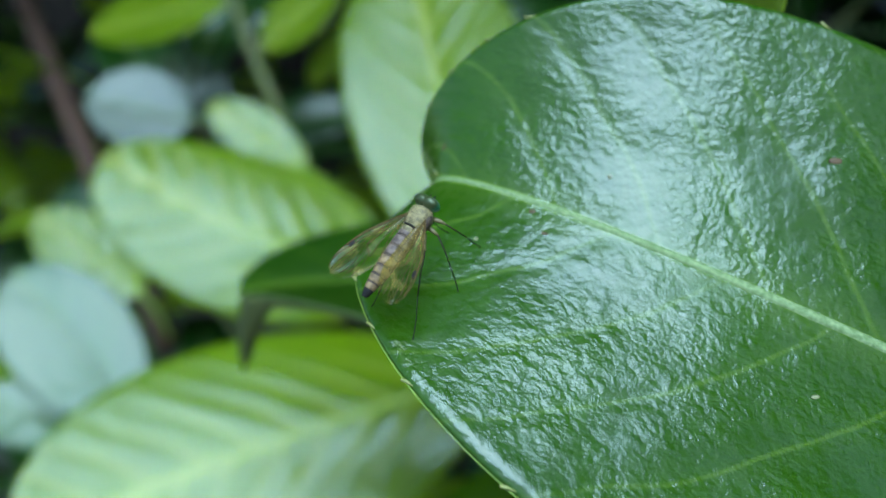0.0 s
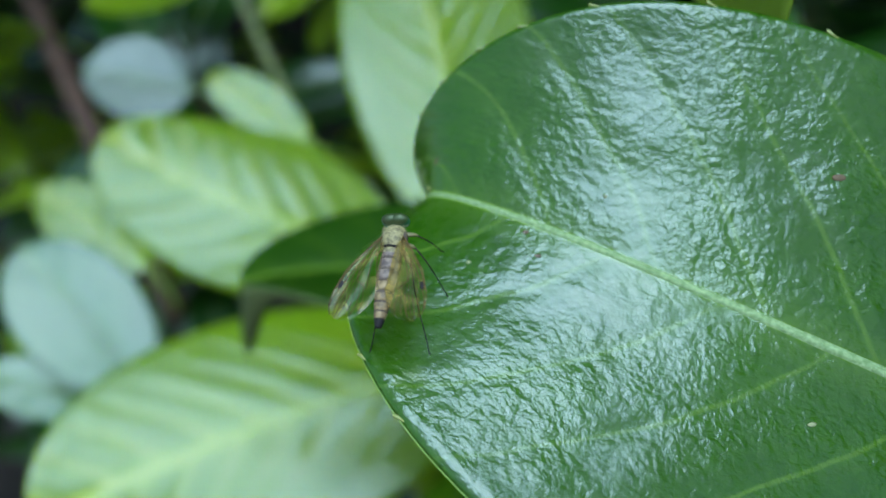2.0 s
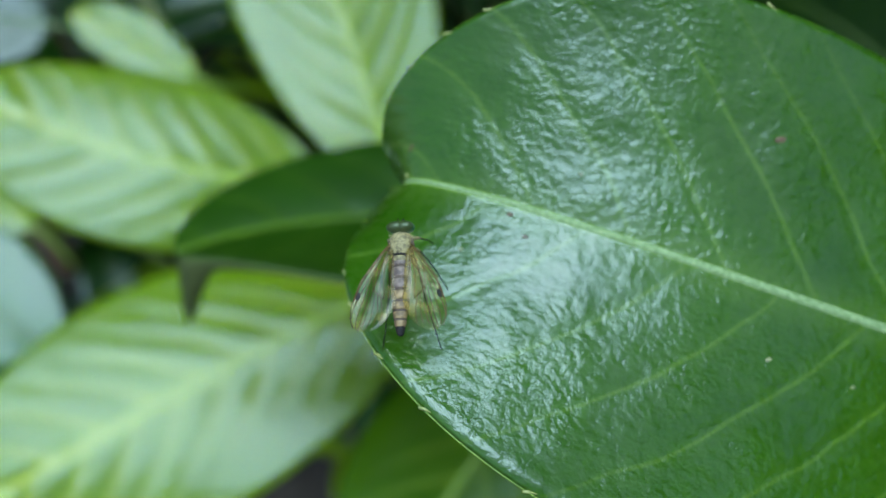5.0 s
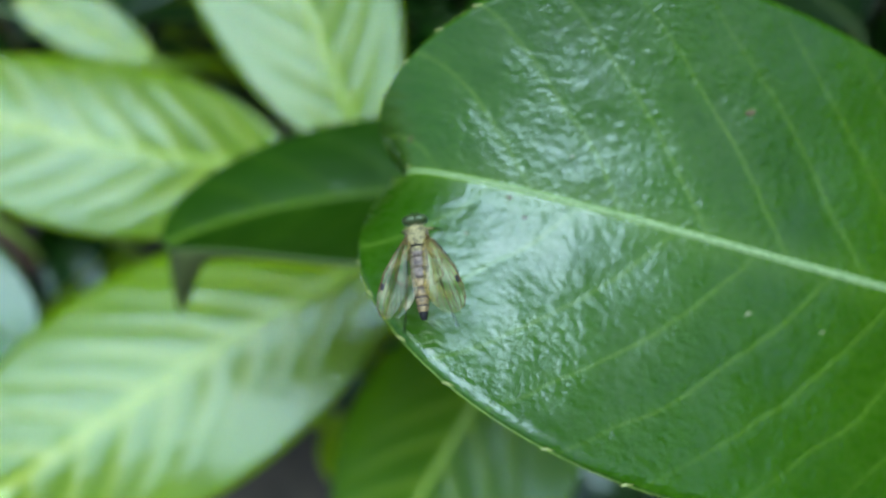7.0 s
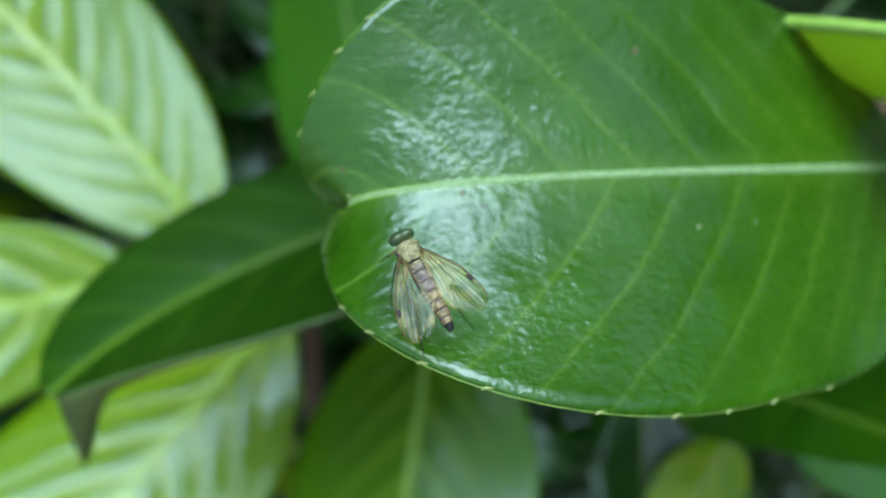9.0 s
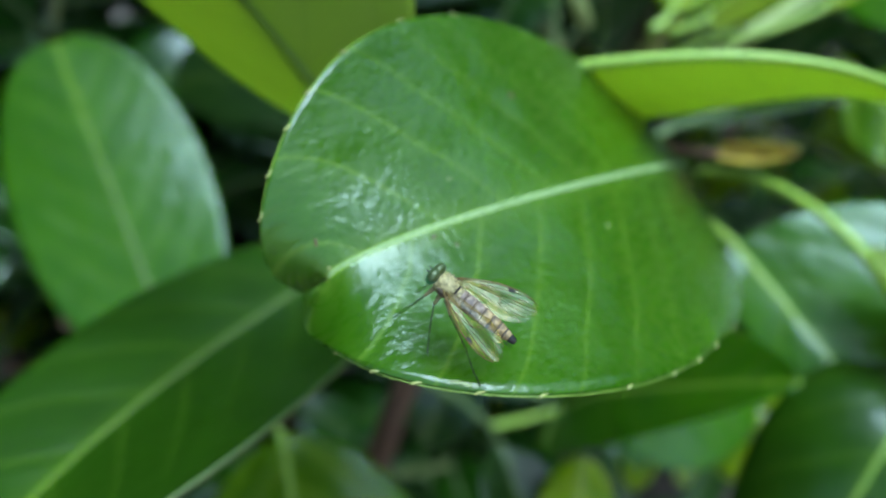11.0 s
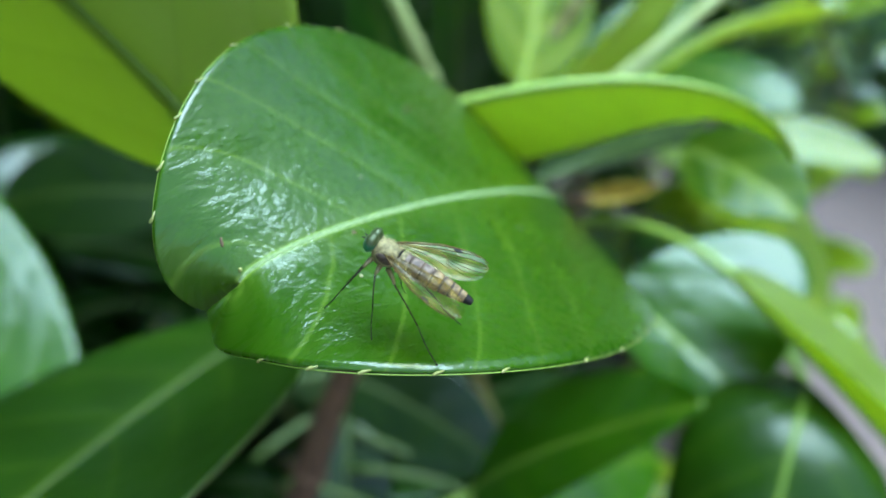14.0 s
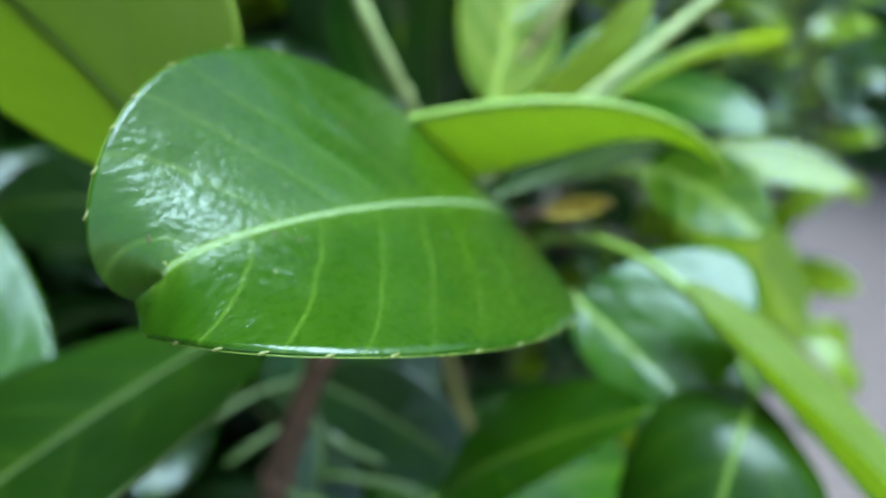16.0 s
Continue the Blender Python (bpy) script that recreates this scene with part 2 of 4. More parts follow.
EYE_GREEN, WING = eye_material(), wing_material()
PATH = plain("path_gravel", rgb(0.12, 0.085, 0.075), rgb(0.21, 0.15, 0.135), 60, 0.9, 0.01)
# twig brown taken near black, so the hedge's inner shade is in the colour
TWIG_SHADE = plain("painted_twig_shade", rgb(0.014, 0.01, 0.007), rgb(0.03, 0.024, 0.014), 40, 0.95, 0.02)
SOIL = plain("soil", rgb(0.03, 0.022, 0.015), rgb(0.06, 0.045, 0.03), 30, 0.95, 0.02)


# ---- building helpers ----
def part(name, bm, material, parent=None, label=""):
    me = bpy.data.meshes.new(name)
    bm.to_mesh(me)
    bm.free()
    for p in me.polygons:
        p.use_smooth = True
    me.materials.append(material)
    ob = new(name, me)
    ob.parent = parent
    if label:
        ob["label"] = label
    return ob


def unit(v):
    return v / np.maximum(np.linalg.norm(v, axis=-1, keepdims=True), 1e-12)


def bezier(ctrl, s):
    ctrl, s = np.asarray(ctrl, float), np.asarray(s, float)[:, None]
    n = len(ctrl) - 1
    return sum(math.comb(n, k) * s ** k * (1 - s) ** (n - k) * ctrl[k] for k in range(n + 1))


def blade_grid(rib, n, width, fold, curl, sweep, s, v):
    """Points of a leaf: s runs from tip to base along the midrib, v from side to side."""
    c = bezier(rib, s)
    t = unit(np.gradient(c, s, axis=0))
    b = unit(np.cross(t, n))
    up = unit(np.cross(b, t))
    out = np.zeros((len(s), len(v), 3))
    far = np.zeros((len(s), len(v)))
    for j, vv in enumerate(v):
        sd, a = (1 if vv >= 0 else -1), abs(vv)
        w, f, k = width(s, sd) * a, fold(s, sd), curl(s, sd) * a
        k = np.where(np.abs(k) < 1e-5, 1e-5, k)
        x, y = w * (np.sin(f + k) - np.sin(f)) / k, w * (np.cos(f) - np.cos(f + k)) / k
        out[:, j] = c + b * (sd * x)[:, None] + up * y[:, None] + t * (sweep(s, sd) * a ** 1.5)[:, None]
        far[:, j] = sd * w
    along = np.r_[0, np.cumsum(np.linalg.norm(np.diff(c, axis=0), axis=1))]
    return out, np.repeat(along[:, None], len(v), 1), far


def grid_normals(g):
    n = np.cross(np.gradient(g, axis=0), np.gradient(g, axis=1))
    return unit(n)


def blade_mesh(g, along, far, thick):
    """A closed sheet of that thickness below the points g, with UVs in metres."""
    n = grid_normals(g)
    if n[g.shape[0] // 2, g.shape[1] // 2, 2] < 0:
        n = -n
    rows, cols = g.shape[:2]
    pts = np.concatenate([g.reshape(-1, 3), (g - n * thick).reshape(-1, 3)])
    uv = np.concatenate([np.stack([along, far], -1).reshape(-1, 2)] * 2)
    idx = np.arange(rows * cols).reshape(rows, cols)
    q = np.stack([idx[:-1, :-1], idx[1:, :-1], idx[1:, 1:], idx[:-1, 1:]], -1).reshape(-1, 4)
    low = q[:, ::-1] + rows * cols
    ring = np.concatenate([idx[0, :-1], idx[:-1, -1], idx[-1, :0:-1], idx[:0:-1, 0]])
    nxt = np.roll(ring, -1)
    rim = np.stack([ring, nxt, nxt + rows * cols, ring + rows * cols], -1)
    faces = np.concatenate([q, low, rim])
    me = bpy.data.meshes.new("blade")
    me.from_pydata(pts.tolist(), [], faces.tolist())
    layer = me.uv_layers.new(name="UVMap")
    loops = np.empty(len(me.loops), dtype=np.int32)
    me.loops.foreach_get("vertex_index", loops)
    layer.data.foreach_set("uv", uv[loops].astype(np.float32).ravel())
    me.polygons.foreach_set("use_smooth", np.ones(len(me.polygons), dtype=bool))
    bm = bmesh.new()
    bm.from_mesh(me)
    bmesh.ops.recalc_face_normals(bm, faces=bm.faces)
    bm.to_mesh(me)
    bm.free()
    return me


def tube(points, radii, sides=8, bm=None):
    """A tapered tube through the points, closed at both ends."""
    bm = bm or bmesh.new()
    pts = [Vector(p) for p in points]
    rings = []
    side = None
    for k, p in enumerate(pts):
        t = (pts[min(k + 1, len(pts) - 1)] - pts[max(k - 1, 0)]).normalized()
        if side is None:
            side = t.orthogonal().normalized()
        side = (side - t * side.dot(t)).normalized()
        other = t.cross(side)
        rings.append([bm.verts.new(p + float(radii[k]) * (math.cos(a) * side + math.sin(a) * other)) for a in (2 * math.pi * i / sides for i in range(sides))])
    for a, b in zip(rings, rings[1:]):
        for i in range(sides):
            bm.faces.new((a[i], a[(i + 1) % sides], b[(i + 1) % sides], b[i]))
    bm.faces.new(rings[0][::-1])
    bm.faces.new(rings[-1])
    return bm


def ball(bm, centre, size, turn=None, seg=16, rings=10):
    m = Matrix.Translation(centre) @ (turn or Matrix.Identity(4)) @ Matrix.Diagonal((*size, 1))
    return bmesh.ops.create_uvsphere(bm, u_segments=seg, v_segments=rings, radius=1.0, matrix=m)


def laurel_outline(s):
    return np.clip(s, 0, 1) ** 0.62 * np.clip(1 - s, 0, 1) ** 0.55 / 0.446


def root(name, label, category, group="", kind=""):
    return tagged(new(name), label, category, group, kind)


def two(value, sd):
    """A number, or one for each side."""
    return value if isinstance(value, float) else value[0 if sd > 0 else 1]


def laurel_leaf(label, material, rib_material, rib, n, w, fold=0.0, curl=0.0, skew=0.0, asym=0.0, twist=0.0, lean=0.0, stalk_to=None, rows=110, cols=28, ripple=0.0009, seed=0, quilting=0.0003, rolled=False, group="leaves of the laurel"):
    """One laurel leaf: blade, midrib and stalk. rib: control points from tip to base."""
    thing = root("laurel_leaf", label, "leaf", group)
    s, v = np.linspace(0.004, 0.996, rows), np.linspace(-1, 1, cols + 1)
    g, along, far = blade_grid(rib, n, lambda q, sd: two(w, sd) * laurel_outline(q ** math.exp(skew)), lambda q, sd: fold + sd * (asym + lean + twist * (q - 0.5)),
                               lambda q, sd: two(curl, sd) + 0 * q, lambda q, sd: 0 * q, s, v)
    rnd = np.random.RandomState(seed + 5)
    a = rnd.uniform(0, 6.28)
    nn = grid_normals(g)
    # gentle waves along the margin and quilting between the veins
    wave = ripple * (np.abs(v)[None] ** 2) * np.sin(along / 0.016 + a + 1.5 * (v[None] > 0))
    swell = np.abs(np.cos(vein_phase(along, far, 0.015) * math.pi)) ** 0.8
    share = rnd.uniform(0.25, 1.0, 64)[(vein_phase(along, far, 0.015) + 0.5).astype(int) % 31 + 32 * (far > 0)]
    quilt = quilting * swell * share * (np.clip(np.abs(v) / 0.12, 0, 1) * np.clip((1 - np.abs(v)) / 0.3, 0, 1))[None] * (1 if nn[rows // 2, cols // 2] @ np.asarray(n) > 0 else -1)
    g = g + nn * (wave + quilt)[..., None]
    blade = new("blade", blade_mesh(g, along, far, 0.00035))
    blade.data.materials.append(material)
    blade.parent = thing
    mid = g[:, cols // 2]
    up = nn[:, cols // 2] * (1 if nn[rows // 2, cols // 2] @ np.asarray(n) > 0 else -1)
    # the midrib stands out mostly below the blade
    part("midrib", tube(mid - up * 0.0005, np.interp(s, [0, 1], [0.0004, 0.0011])), rib_material, thing)
    if rolled:
        # one margin is rolled under, and hangs down in a dull hook near the tip
        k = np.arange(0, rows * 3 // 4, 2)
        rim, u = g[k, cols], np.linspace(0, 1, 9)
        drop = 0.026 * np.exp(-(s[k] / 0.03) ** 2) + 0.002 * np.exp(-(s[k] / 0.12) ** 2) + 0.0012 * (1 - s[k])
        way = unit(np.array([-0.2, 0.3, -0.93]))
        hang = rim[:, None] + (drop[:, None] * u[None])[..., None] * way + (0.0035 * np.sin(math.pi * u * 0.8))[None, :, None] * np.array([0.0, -1.0, 0.1]) * (drop / 0.028)[:, None, None]
        curl_part = new("rolled_margin", blade_mesh(hang, np.repeat(along[k, :1], 9, 1), np.repeat(u[None] * 0.01 + 0.002, len(k), 0), 0.0003))
        curl_part.data.materials.append(DULL)
        curl_part.parent = thing
        curl_part["label"] = "dull olive-brown underside of the rolled margin"
        part("margin", tube(rim[:, :], np.full(len(k), 0.00022), 6), RIB_DIM, thing, "pale leaf margin")
    if stalk_to is not None:
        p0, d = mid[-1], mid[-1] - mid[-4]
        d = d / np.linalg.norm(d)
        end = np.asarray(stalk_to, float)
        reach = np.linalg.norm(end - p0)
        pts = bezier([mid[-3], p0, p0 + d * reach * 0.4, end], np.linspace(0, 1, 14))
        part("stalk", tube(pts, np.linspace(0.0011, 0.0015, 14)), rib_material, thing)
    return thing


# ---- the leaf on which the fly stands ----
MAIN_RIB = [(-0.0008, 0.0584, 0.9697), (-0.0014, 0.0585, 0.9712), (0.003, 0.0529, 0.9756), (0.0338, 0.0343, 0.9689), (0.0835, 0.0313, 0.9437)]
MAIN_N = unit(np.array([-0.05, 0.15, 1.0]))


def series(c, s):
    return sum(k * s ** i for i, k in enumerate(c))


def main_width(s, sd):
    w = np.sqrt(s + 1e-6 + (0.02 * np.exp(-s / 0.03) if sd > 0 else 0.0)) * series((0.0254, 0.0165, 0.0248, -0.0537) if sd > 0 else (0.0115, 0.0871, -0.0939, 0.0087), s)
    w = w * (1 + 0.16 * np.clip((s - 0.72) / 0.18, 0, 1)) if sd > 0 else w
    return w * np.where(s > 0.93, np.sqrt(np.clip((1.0 - s) / 0.07, 0.0, 1)), 1.0)


def main_fold(s, sd):
    return series((-0.481, -0.0264, -0.5374) if sd > 0 else (1.0961, -0.7527, 0.4071), s)


def main_curl(s, sd):
    return series((0.3726, -0.0013, -0.305) if sd > 0 else (0.2815, -0.2036, 0.2195), s)


def main_sweep(s, sd):
    return -(0.0040 if sd > 0 else 0.0056) * np.minimum((s + 0.004) / 0.012 if sd > 0 else s / 0.03, 1) * np.maximum(1 - s, 0) ** 5


def main_leaf():
    thing = root("laurel_leaf", "large glossy dark green laurel leaf with toothed margin and pale midrib", "leaf", "leaves of the laurel")
    s = np.concatenate([[0.0005], np.linspace(0.004, 0.999, 259) ** 1.15])
    v = np.linspace(-1, 1, 161)
    g, along, far = blade_grid(MAIN_RIB, MAIN_N, main_width, main_fold, main_curl, main_sweep, s, v)
    up = grid_normals(g)
    up = up * np.sign(up[130, 80, 2])
    soft = np.sin(np.clip(np.abs(v), 0, 1) * math.pi)[None]
    quilt = 0.00003 * np.abs(np.cos(vein_phase(along, far, 0.0095) * math.pi)) ** 0.8 * soft
    lump = np.array([[noise.noise(Vector((p[0] * 160, p[1] * 160, p[2] * 160))) for p in row[::4]] for row in g[::4]])
    lump = np.repeat(np.repeat(lump, 4, 0), 4, 1)[:g.shape[0], :g.shape[1]]
    for _ in range(6):
        lump = (lump + np.roll(lump, 1, 0) + np.roll(lump, -1, 0) + np.roll(lump, 1, 1) + np.roll(lump, -1, 1)) / 5
    edge = np.where(v > 0, 2.2, 1.0)[None] * np.clip((np.abs(v) - np.where(v > 0, 0.945, 0.965)) / np.where(v > 0, 0.055, 0.035), 0, 1)[None] ** 2
    g = g + up * (quilt + 0.00022 * lump * soft - 0.0002 * edge)[..., None]
    blade = new("blade", blade_mesh(g, along, far, 0.0004))
    blade.data.materials.append(MATURE)
    blade.parent = thing
    mid = g[:, 80]
    part("midrib", tube(mid[14::3] - up[14::3, 80] * (0.72 * np.interp(s[14::3], [0, 0.25, 1], [0.0003, 0.00042, 0.00075]))[:, None], np.interp(s[14::3], [0, 0.25, 1], [0.0003, 0.00042, 0.00075]) * (1 + 0.03 * np.sin(np.arange(len(s[14::3])) * 1.7)), 14), RIB, thing)
    for side in (0, 160):
        part("margin", tube(g[2:-2:2, side] - up[2:-2:2, side] * 0.0002, np.full(len(g[2:-2:2]), 0.00005), 6), RIB_YOUNG, thing, "thin yellow-green leaf margin")
    # forward-pointing teeth on both margins
    for side, places in ((160, (0.069, 0.153, 0.226, 0.316, 0.397, 0.511, 0.585, 0.641, 0.69, 0.76)), (0, (0.136, 0.19, 0.252, 0.309, 0.39, 0.5, 0.6))):
        for q in places:
            k = int(np.argmin(np.abs(s - q)))
            p, out = g[k, side], unit(g[k, side] - g[k, 155 if side else 5])
            fwd = unit(g[k - 2, side] - g[k + 2, side])
            tip = p + out * 0.00025 + fwd * 0.0003
            part("tooth", tube([p - fwd * 0.0009 - out * 0.0002, p - fwd * 0.0002, p + out * 0.0002 + fwd * 0.0002, tip], [0.00006, 0.00014, 0.00013, 0.00004], 6), TOOTH, thing)
    knob = bmesh.new()
    ball(knob, Vector(g[46, 80]) + Vector((-0.0003, 0.0004, 0.0004)), (0.00018, 0.00018, 0.00022), None, 8, 6)
    part("tip_point", knob, TOOTH, thing)
    stalk_end = np.array([0.098, 0.052, 0.925])
    part("stalk", tube(bezier([mid[-6], mid[-1], mid[-1] + (mid[-1] - mid[-8]) * 1.2, stalk_end], np.linspace(0, 1, 14)), np.linspace(0.0009, 0.0015, 14)), RIB, thing)
    # small scars and specks lying on the blade
    for q, w, size, mat in ((0.16, -0.35, (0.00014, 0.00045), SCAR), (0.413, 0.05, (0.0003, 0.0002), SCAR), (0.679, 0.25, (0.0004, 0.00018), SPECK), (0.741, 0.25, (0.0003, 0.00016), SPECK), (0.645, -0.55, (0.0006, 0.0003), SCAR), (0.481, -0.2, (0.0002, 0.0002), SPECK), (0.44, 0.12, (0.0003, 0.00015), SCAR), (0.36, 0.3, (0.00022, 0.0002), SPECK)):
        i, j = int(np.argmin(np.abs(s - q))), int(np.argmin(np.abs(v - w)))
        z = Vector(up[i, j])
        m = Matrix.Translation(Vector(g[i, j] + up[i, j] * 0.00003)) @ z.to_track_quat("Z", "Y").to_matrix().to_4x4()
        bm = bmesh.new()
        ball(bm, (0, 0, 0), (size[0], size[1], 0.00006), None, 10, 6)
        bmesh.ops.transform(bm, matrix=m, verts=bm.verts)
        part("scar" if mat is SCAR else "speck", bm, mat, thing)
    return g, up, s, v


MAIN_GRID, MAIN_UP, MAIN_S, MAIN_V = main_leaf()

# ---- the neighbouring leaves ----
laurel_leaf("broad yellow-green young laurel leaf with sheen", YOUNG, RIB_YOUNG, rib=[[-0.1257, 0.2217, 0.8971], [-0.0772, 0.2115, 0.863], [-0.0154, 0.1957, 0.8615]], n=[0.17, -0.66, 0.73], w=0.0316, fold=-0.026, curl=-0.012, skew=-0.185, asym=0.000, twist=-0.6, stalk_to=(0.02, 0.185, 0.85), quilting=0.0008, seed=1)
laurel_leaf("upright pale glossy young laurel leaf with straight midrib", YOUNG, RIB_YOUNG, rib=[(-0.0145, 0.309, 0.949), (-0.0008, 0.257, 0.905), (0.0114, 0.1988, 0.8591)], n=(-0.04, -0.7, 0.7), lean=0.0, w=0.0385, fold=0.15, curl=0.032, skew=-0.306, stalk_to=(0.026, 0.178, 0.846), quilting=0.0008, seed=2)
laurel_leaf("large yellow-green laurel leaf with strong side veins", YOUNG, RIB_YOUNG, rib=[(-0.118, 0.1056, 0.8352), (-0.0584, 0.1453, 0.8316), (0.0161, 0.1686, 0.8391)], n=(0.2, -0.285, 0.937), w=0.0402, fold=-0.05, curl=-0.03, skew=-0.19, twist=0.6, lean=-0.06, stalk_to=(0.029, 0.168, 0.838), quilting=0.0008, seed=3)
laurel_leaf("green laurel leaf, darkened as in shade, with rolled margin and dull tip", SHADE, RIB_DIM, rolled=True, quilting=0.0001, rows=200, rib=[(-0.0405, 0.104, 0.9225), (-0.0051, 0.1235, 0.9185), (0.0846, 0.0984, 0.9089)], n=(-0.183, -0.048, 0.982), w=(0.0401, 0.0212), fold=0.295, curl=(0.301, -0.166), skew=0.042, stalk_to=(0.1, 0.08, 0.905), seed=4, ripple=0.0005)
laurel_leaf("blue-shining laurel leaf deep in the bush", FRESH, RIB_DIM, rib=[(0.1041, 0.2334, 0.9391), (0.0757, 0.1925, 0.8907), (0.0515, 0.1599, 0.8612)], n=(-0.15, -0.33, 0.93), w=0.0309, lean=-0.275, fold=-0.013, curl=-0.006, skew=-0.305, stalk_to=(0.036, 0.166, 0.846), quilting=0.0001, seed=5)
laurel_leaf("drooping green laurel leaf with pale veins", MIDDLE, RIB_YOUNG, rib=[[-0.0205, 0.0672, 0.7999], [0.0113, 0.0918, 0.8195], [0.0551, 0.1288, 0.8432]], n=[-0.364, -0.191, 0.912], w=0.0403, fold=-0.117, curl=-0.051, skew=-0.070, asym=-0.009, stalk_to=(0.04, 0.16, 0.84), quilting=0.0005, seed=6)
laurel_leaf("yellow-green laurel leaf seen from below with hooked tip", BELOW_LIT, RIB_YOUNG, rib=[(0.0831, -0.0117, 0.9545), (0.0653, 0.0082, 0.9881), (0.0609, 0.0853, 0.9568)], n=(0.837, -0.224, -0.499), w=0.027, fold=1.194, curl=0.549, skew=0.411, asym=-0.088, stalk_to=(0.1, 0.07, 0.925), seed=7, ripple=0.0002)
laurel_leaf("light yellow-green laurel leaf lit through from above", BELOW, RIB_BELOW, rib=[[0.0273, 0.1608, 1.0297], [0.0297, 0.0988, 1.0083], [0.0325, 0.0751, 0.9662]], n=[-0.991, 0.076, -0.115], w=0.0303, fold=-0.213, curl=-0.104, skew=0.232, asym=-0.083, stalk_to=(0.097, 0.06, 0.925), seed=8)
laurel_leaf("dark glossy laurel leaf with pale midrib", FRESH, RIB_YOUNG, rib=[[0.078, -0.0033, 0.899], [0.096, 0.0397, 0.8615], [0.1181, 0.0545, 0.8184]], n=[0.05, 0.799, 0.6], w=0.0252, fold=0.117, curl=0.059, skew=0.137, asym=-0.007, stalk_to=(0.1, 0.075, 0.82), seed=9)
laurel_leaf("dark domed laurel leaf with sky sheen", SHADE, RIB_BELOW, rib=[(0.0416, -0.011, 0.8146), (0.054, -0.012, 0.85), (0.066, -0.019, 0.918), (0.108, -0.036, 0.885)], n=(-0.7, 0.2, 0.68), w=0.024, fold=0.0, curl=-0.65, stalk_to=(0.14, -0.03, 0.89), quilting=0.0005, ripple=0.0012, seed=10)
laurel_leaf("silvery shining laurel leaf with thick pale midrib", FRESH, RIB_YOUNG, rib=[(0.0922, -0.0171, 0.889), (0.1013, -0.0063, 0.8946), (0.1175, 0.0149, 0.905)], n=(-0.448, -0.091, 0.889), w=(0.042, 0.012), fold=0.03, curl=-0.1, lean=0.25, stalk_to=(0.14, 0.05, 0.9), seed=11)
laurel_leaf("narrow yellow-green laurel leaf seen edge on", BELOW, RIB_YOUNG, rib=[[0.0684, -0.0865, 0.8473], [0.0865, -0.0517, 0.8846], [0.1057, -0.0106, 0.9179]], n=[-0.119, -0.644, 0.756], w=0.015, fold=0.6, curl=-0.002, skew=-0.027, asym=0.003, stalk_to=(0.16, 0.03, 0.9), seed=12)


def twig(label, ctrl, r0, r1, material=BARK):
    thing = root("laurel_twig", label, "twig", "twigs of the laurel")
    pts = bezier(ctrl, np.linspace(0, 1, 24))
    radii = np.linspace(r0, r1, 24) * (1 + 0.06 * np.sin(np.arange(24) * 2.1))
    part("stem", tube(pts, radii, 10), material, thing)
    for k in (7, 11, 15, 18, 21):
        ring = [pts[k] + (pts[k + 1] - pts[k]) * q for q in (-0.06, 0.0, 0.08)]
        part("node", tube(ring, [radii[k] * 0.9, radii[k] * 1.28, radii[k] * 0.95], 10), material, thing)
    return thing


twig("brown woody laurel twig", [(0.1, 0.3, 0.0), (-0.03, 0.3, 0.4), (0.04, 0.24, 0.7), (0.032, 0.172, 0.8), (0.03, 0.172, 0.86)], 0.008, 0.0022)
twig("brown woody laurel twig carrying the upper shoot", [(0.05, 0.3, 0.0), (0.08, 0.16, 0.5), (0.079, 0.14, 0.79), (0.091, 0.103, 0.858), (0.1, 0.08, 0.9), (0.1, 0.06, 0.94)], 0.009, 0.0024)
twig("pale upright laurel shoot", [(0.2029, 0.075, 0.9262), (0.1504, 0.0717, 0.956), (0.147, 0.081, 0.975), (0.1566, 0.0912, 0.9969)], 0.0026, 0.0018, STEM)

# leaves round the pale shoot and below
twig("olive upright laurel shoot browning at the top", [(0.26, 0.06, 0.72), (0.19, 0.09, 0.88), (0.155, 0.055, 0.938), (0.1832, 0.0302, 0.969), (0.2, 0.0167, 0.9894)], 0.004, 0.0026, STEM_OLIVE)
twig("thick pale green laurel stalk", [(0.17, 0.05, 0.92), (0.165, 0.022, 0.944), (0.191, -0.0113, 0.9687), (0.2125, -0.041, 0.9909)], 0.0024, 0.002, STEM)
laurel_leaf("light green laurel leaf standing on the olive shoot", YOUNG, RIB_YOUNG, rib=[(0.2092, 0.0443, 1.0055), (0.1886, 0.0385, 0.9756), (0.1683, 0.0456, 0.9479)], n=(-0.85, -0.35, 0.4), w=0.019, fold=0.12, stalk_to=(0.162, 0.05, 0.944), quilting=0.0004, seed=21)
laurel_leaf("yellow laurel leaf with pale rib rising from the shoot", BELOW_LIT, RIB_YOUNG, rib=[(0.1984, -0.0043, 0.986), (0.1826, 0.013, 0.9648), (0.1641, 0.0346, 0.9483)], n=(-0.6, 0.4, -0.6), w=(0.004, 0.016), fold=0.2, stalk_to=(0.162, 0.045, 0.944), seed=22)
laurel_leaf("bluish shining laurel leaf behind the yellow one", FRESH, RIB_YOUNG, rib=[(0.2164, -0.0123, 0.9696), (0.2063, 0.0074, 0.9564), (0.1934, 0.0258, 0.9408)], n=(-0.55, -0.15, 0.8), w=0.016, fold=0.1, stalk_to=(0.18, 0.045, 0.93), seed=23)
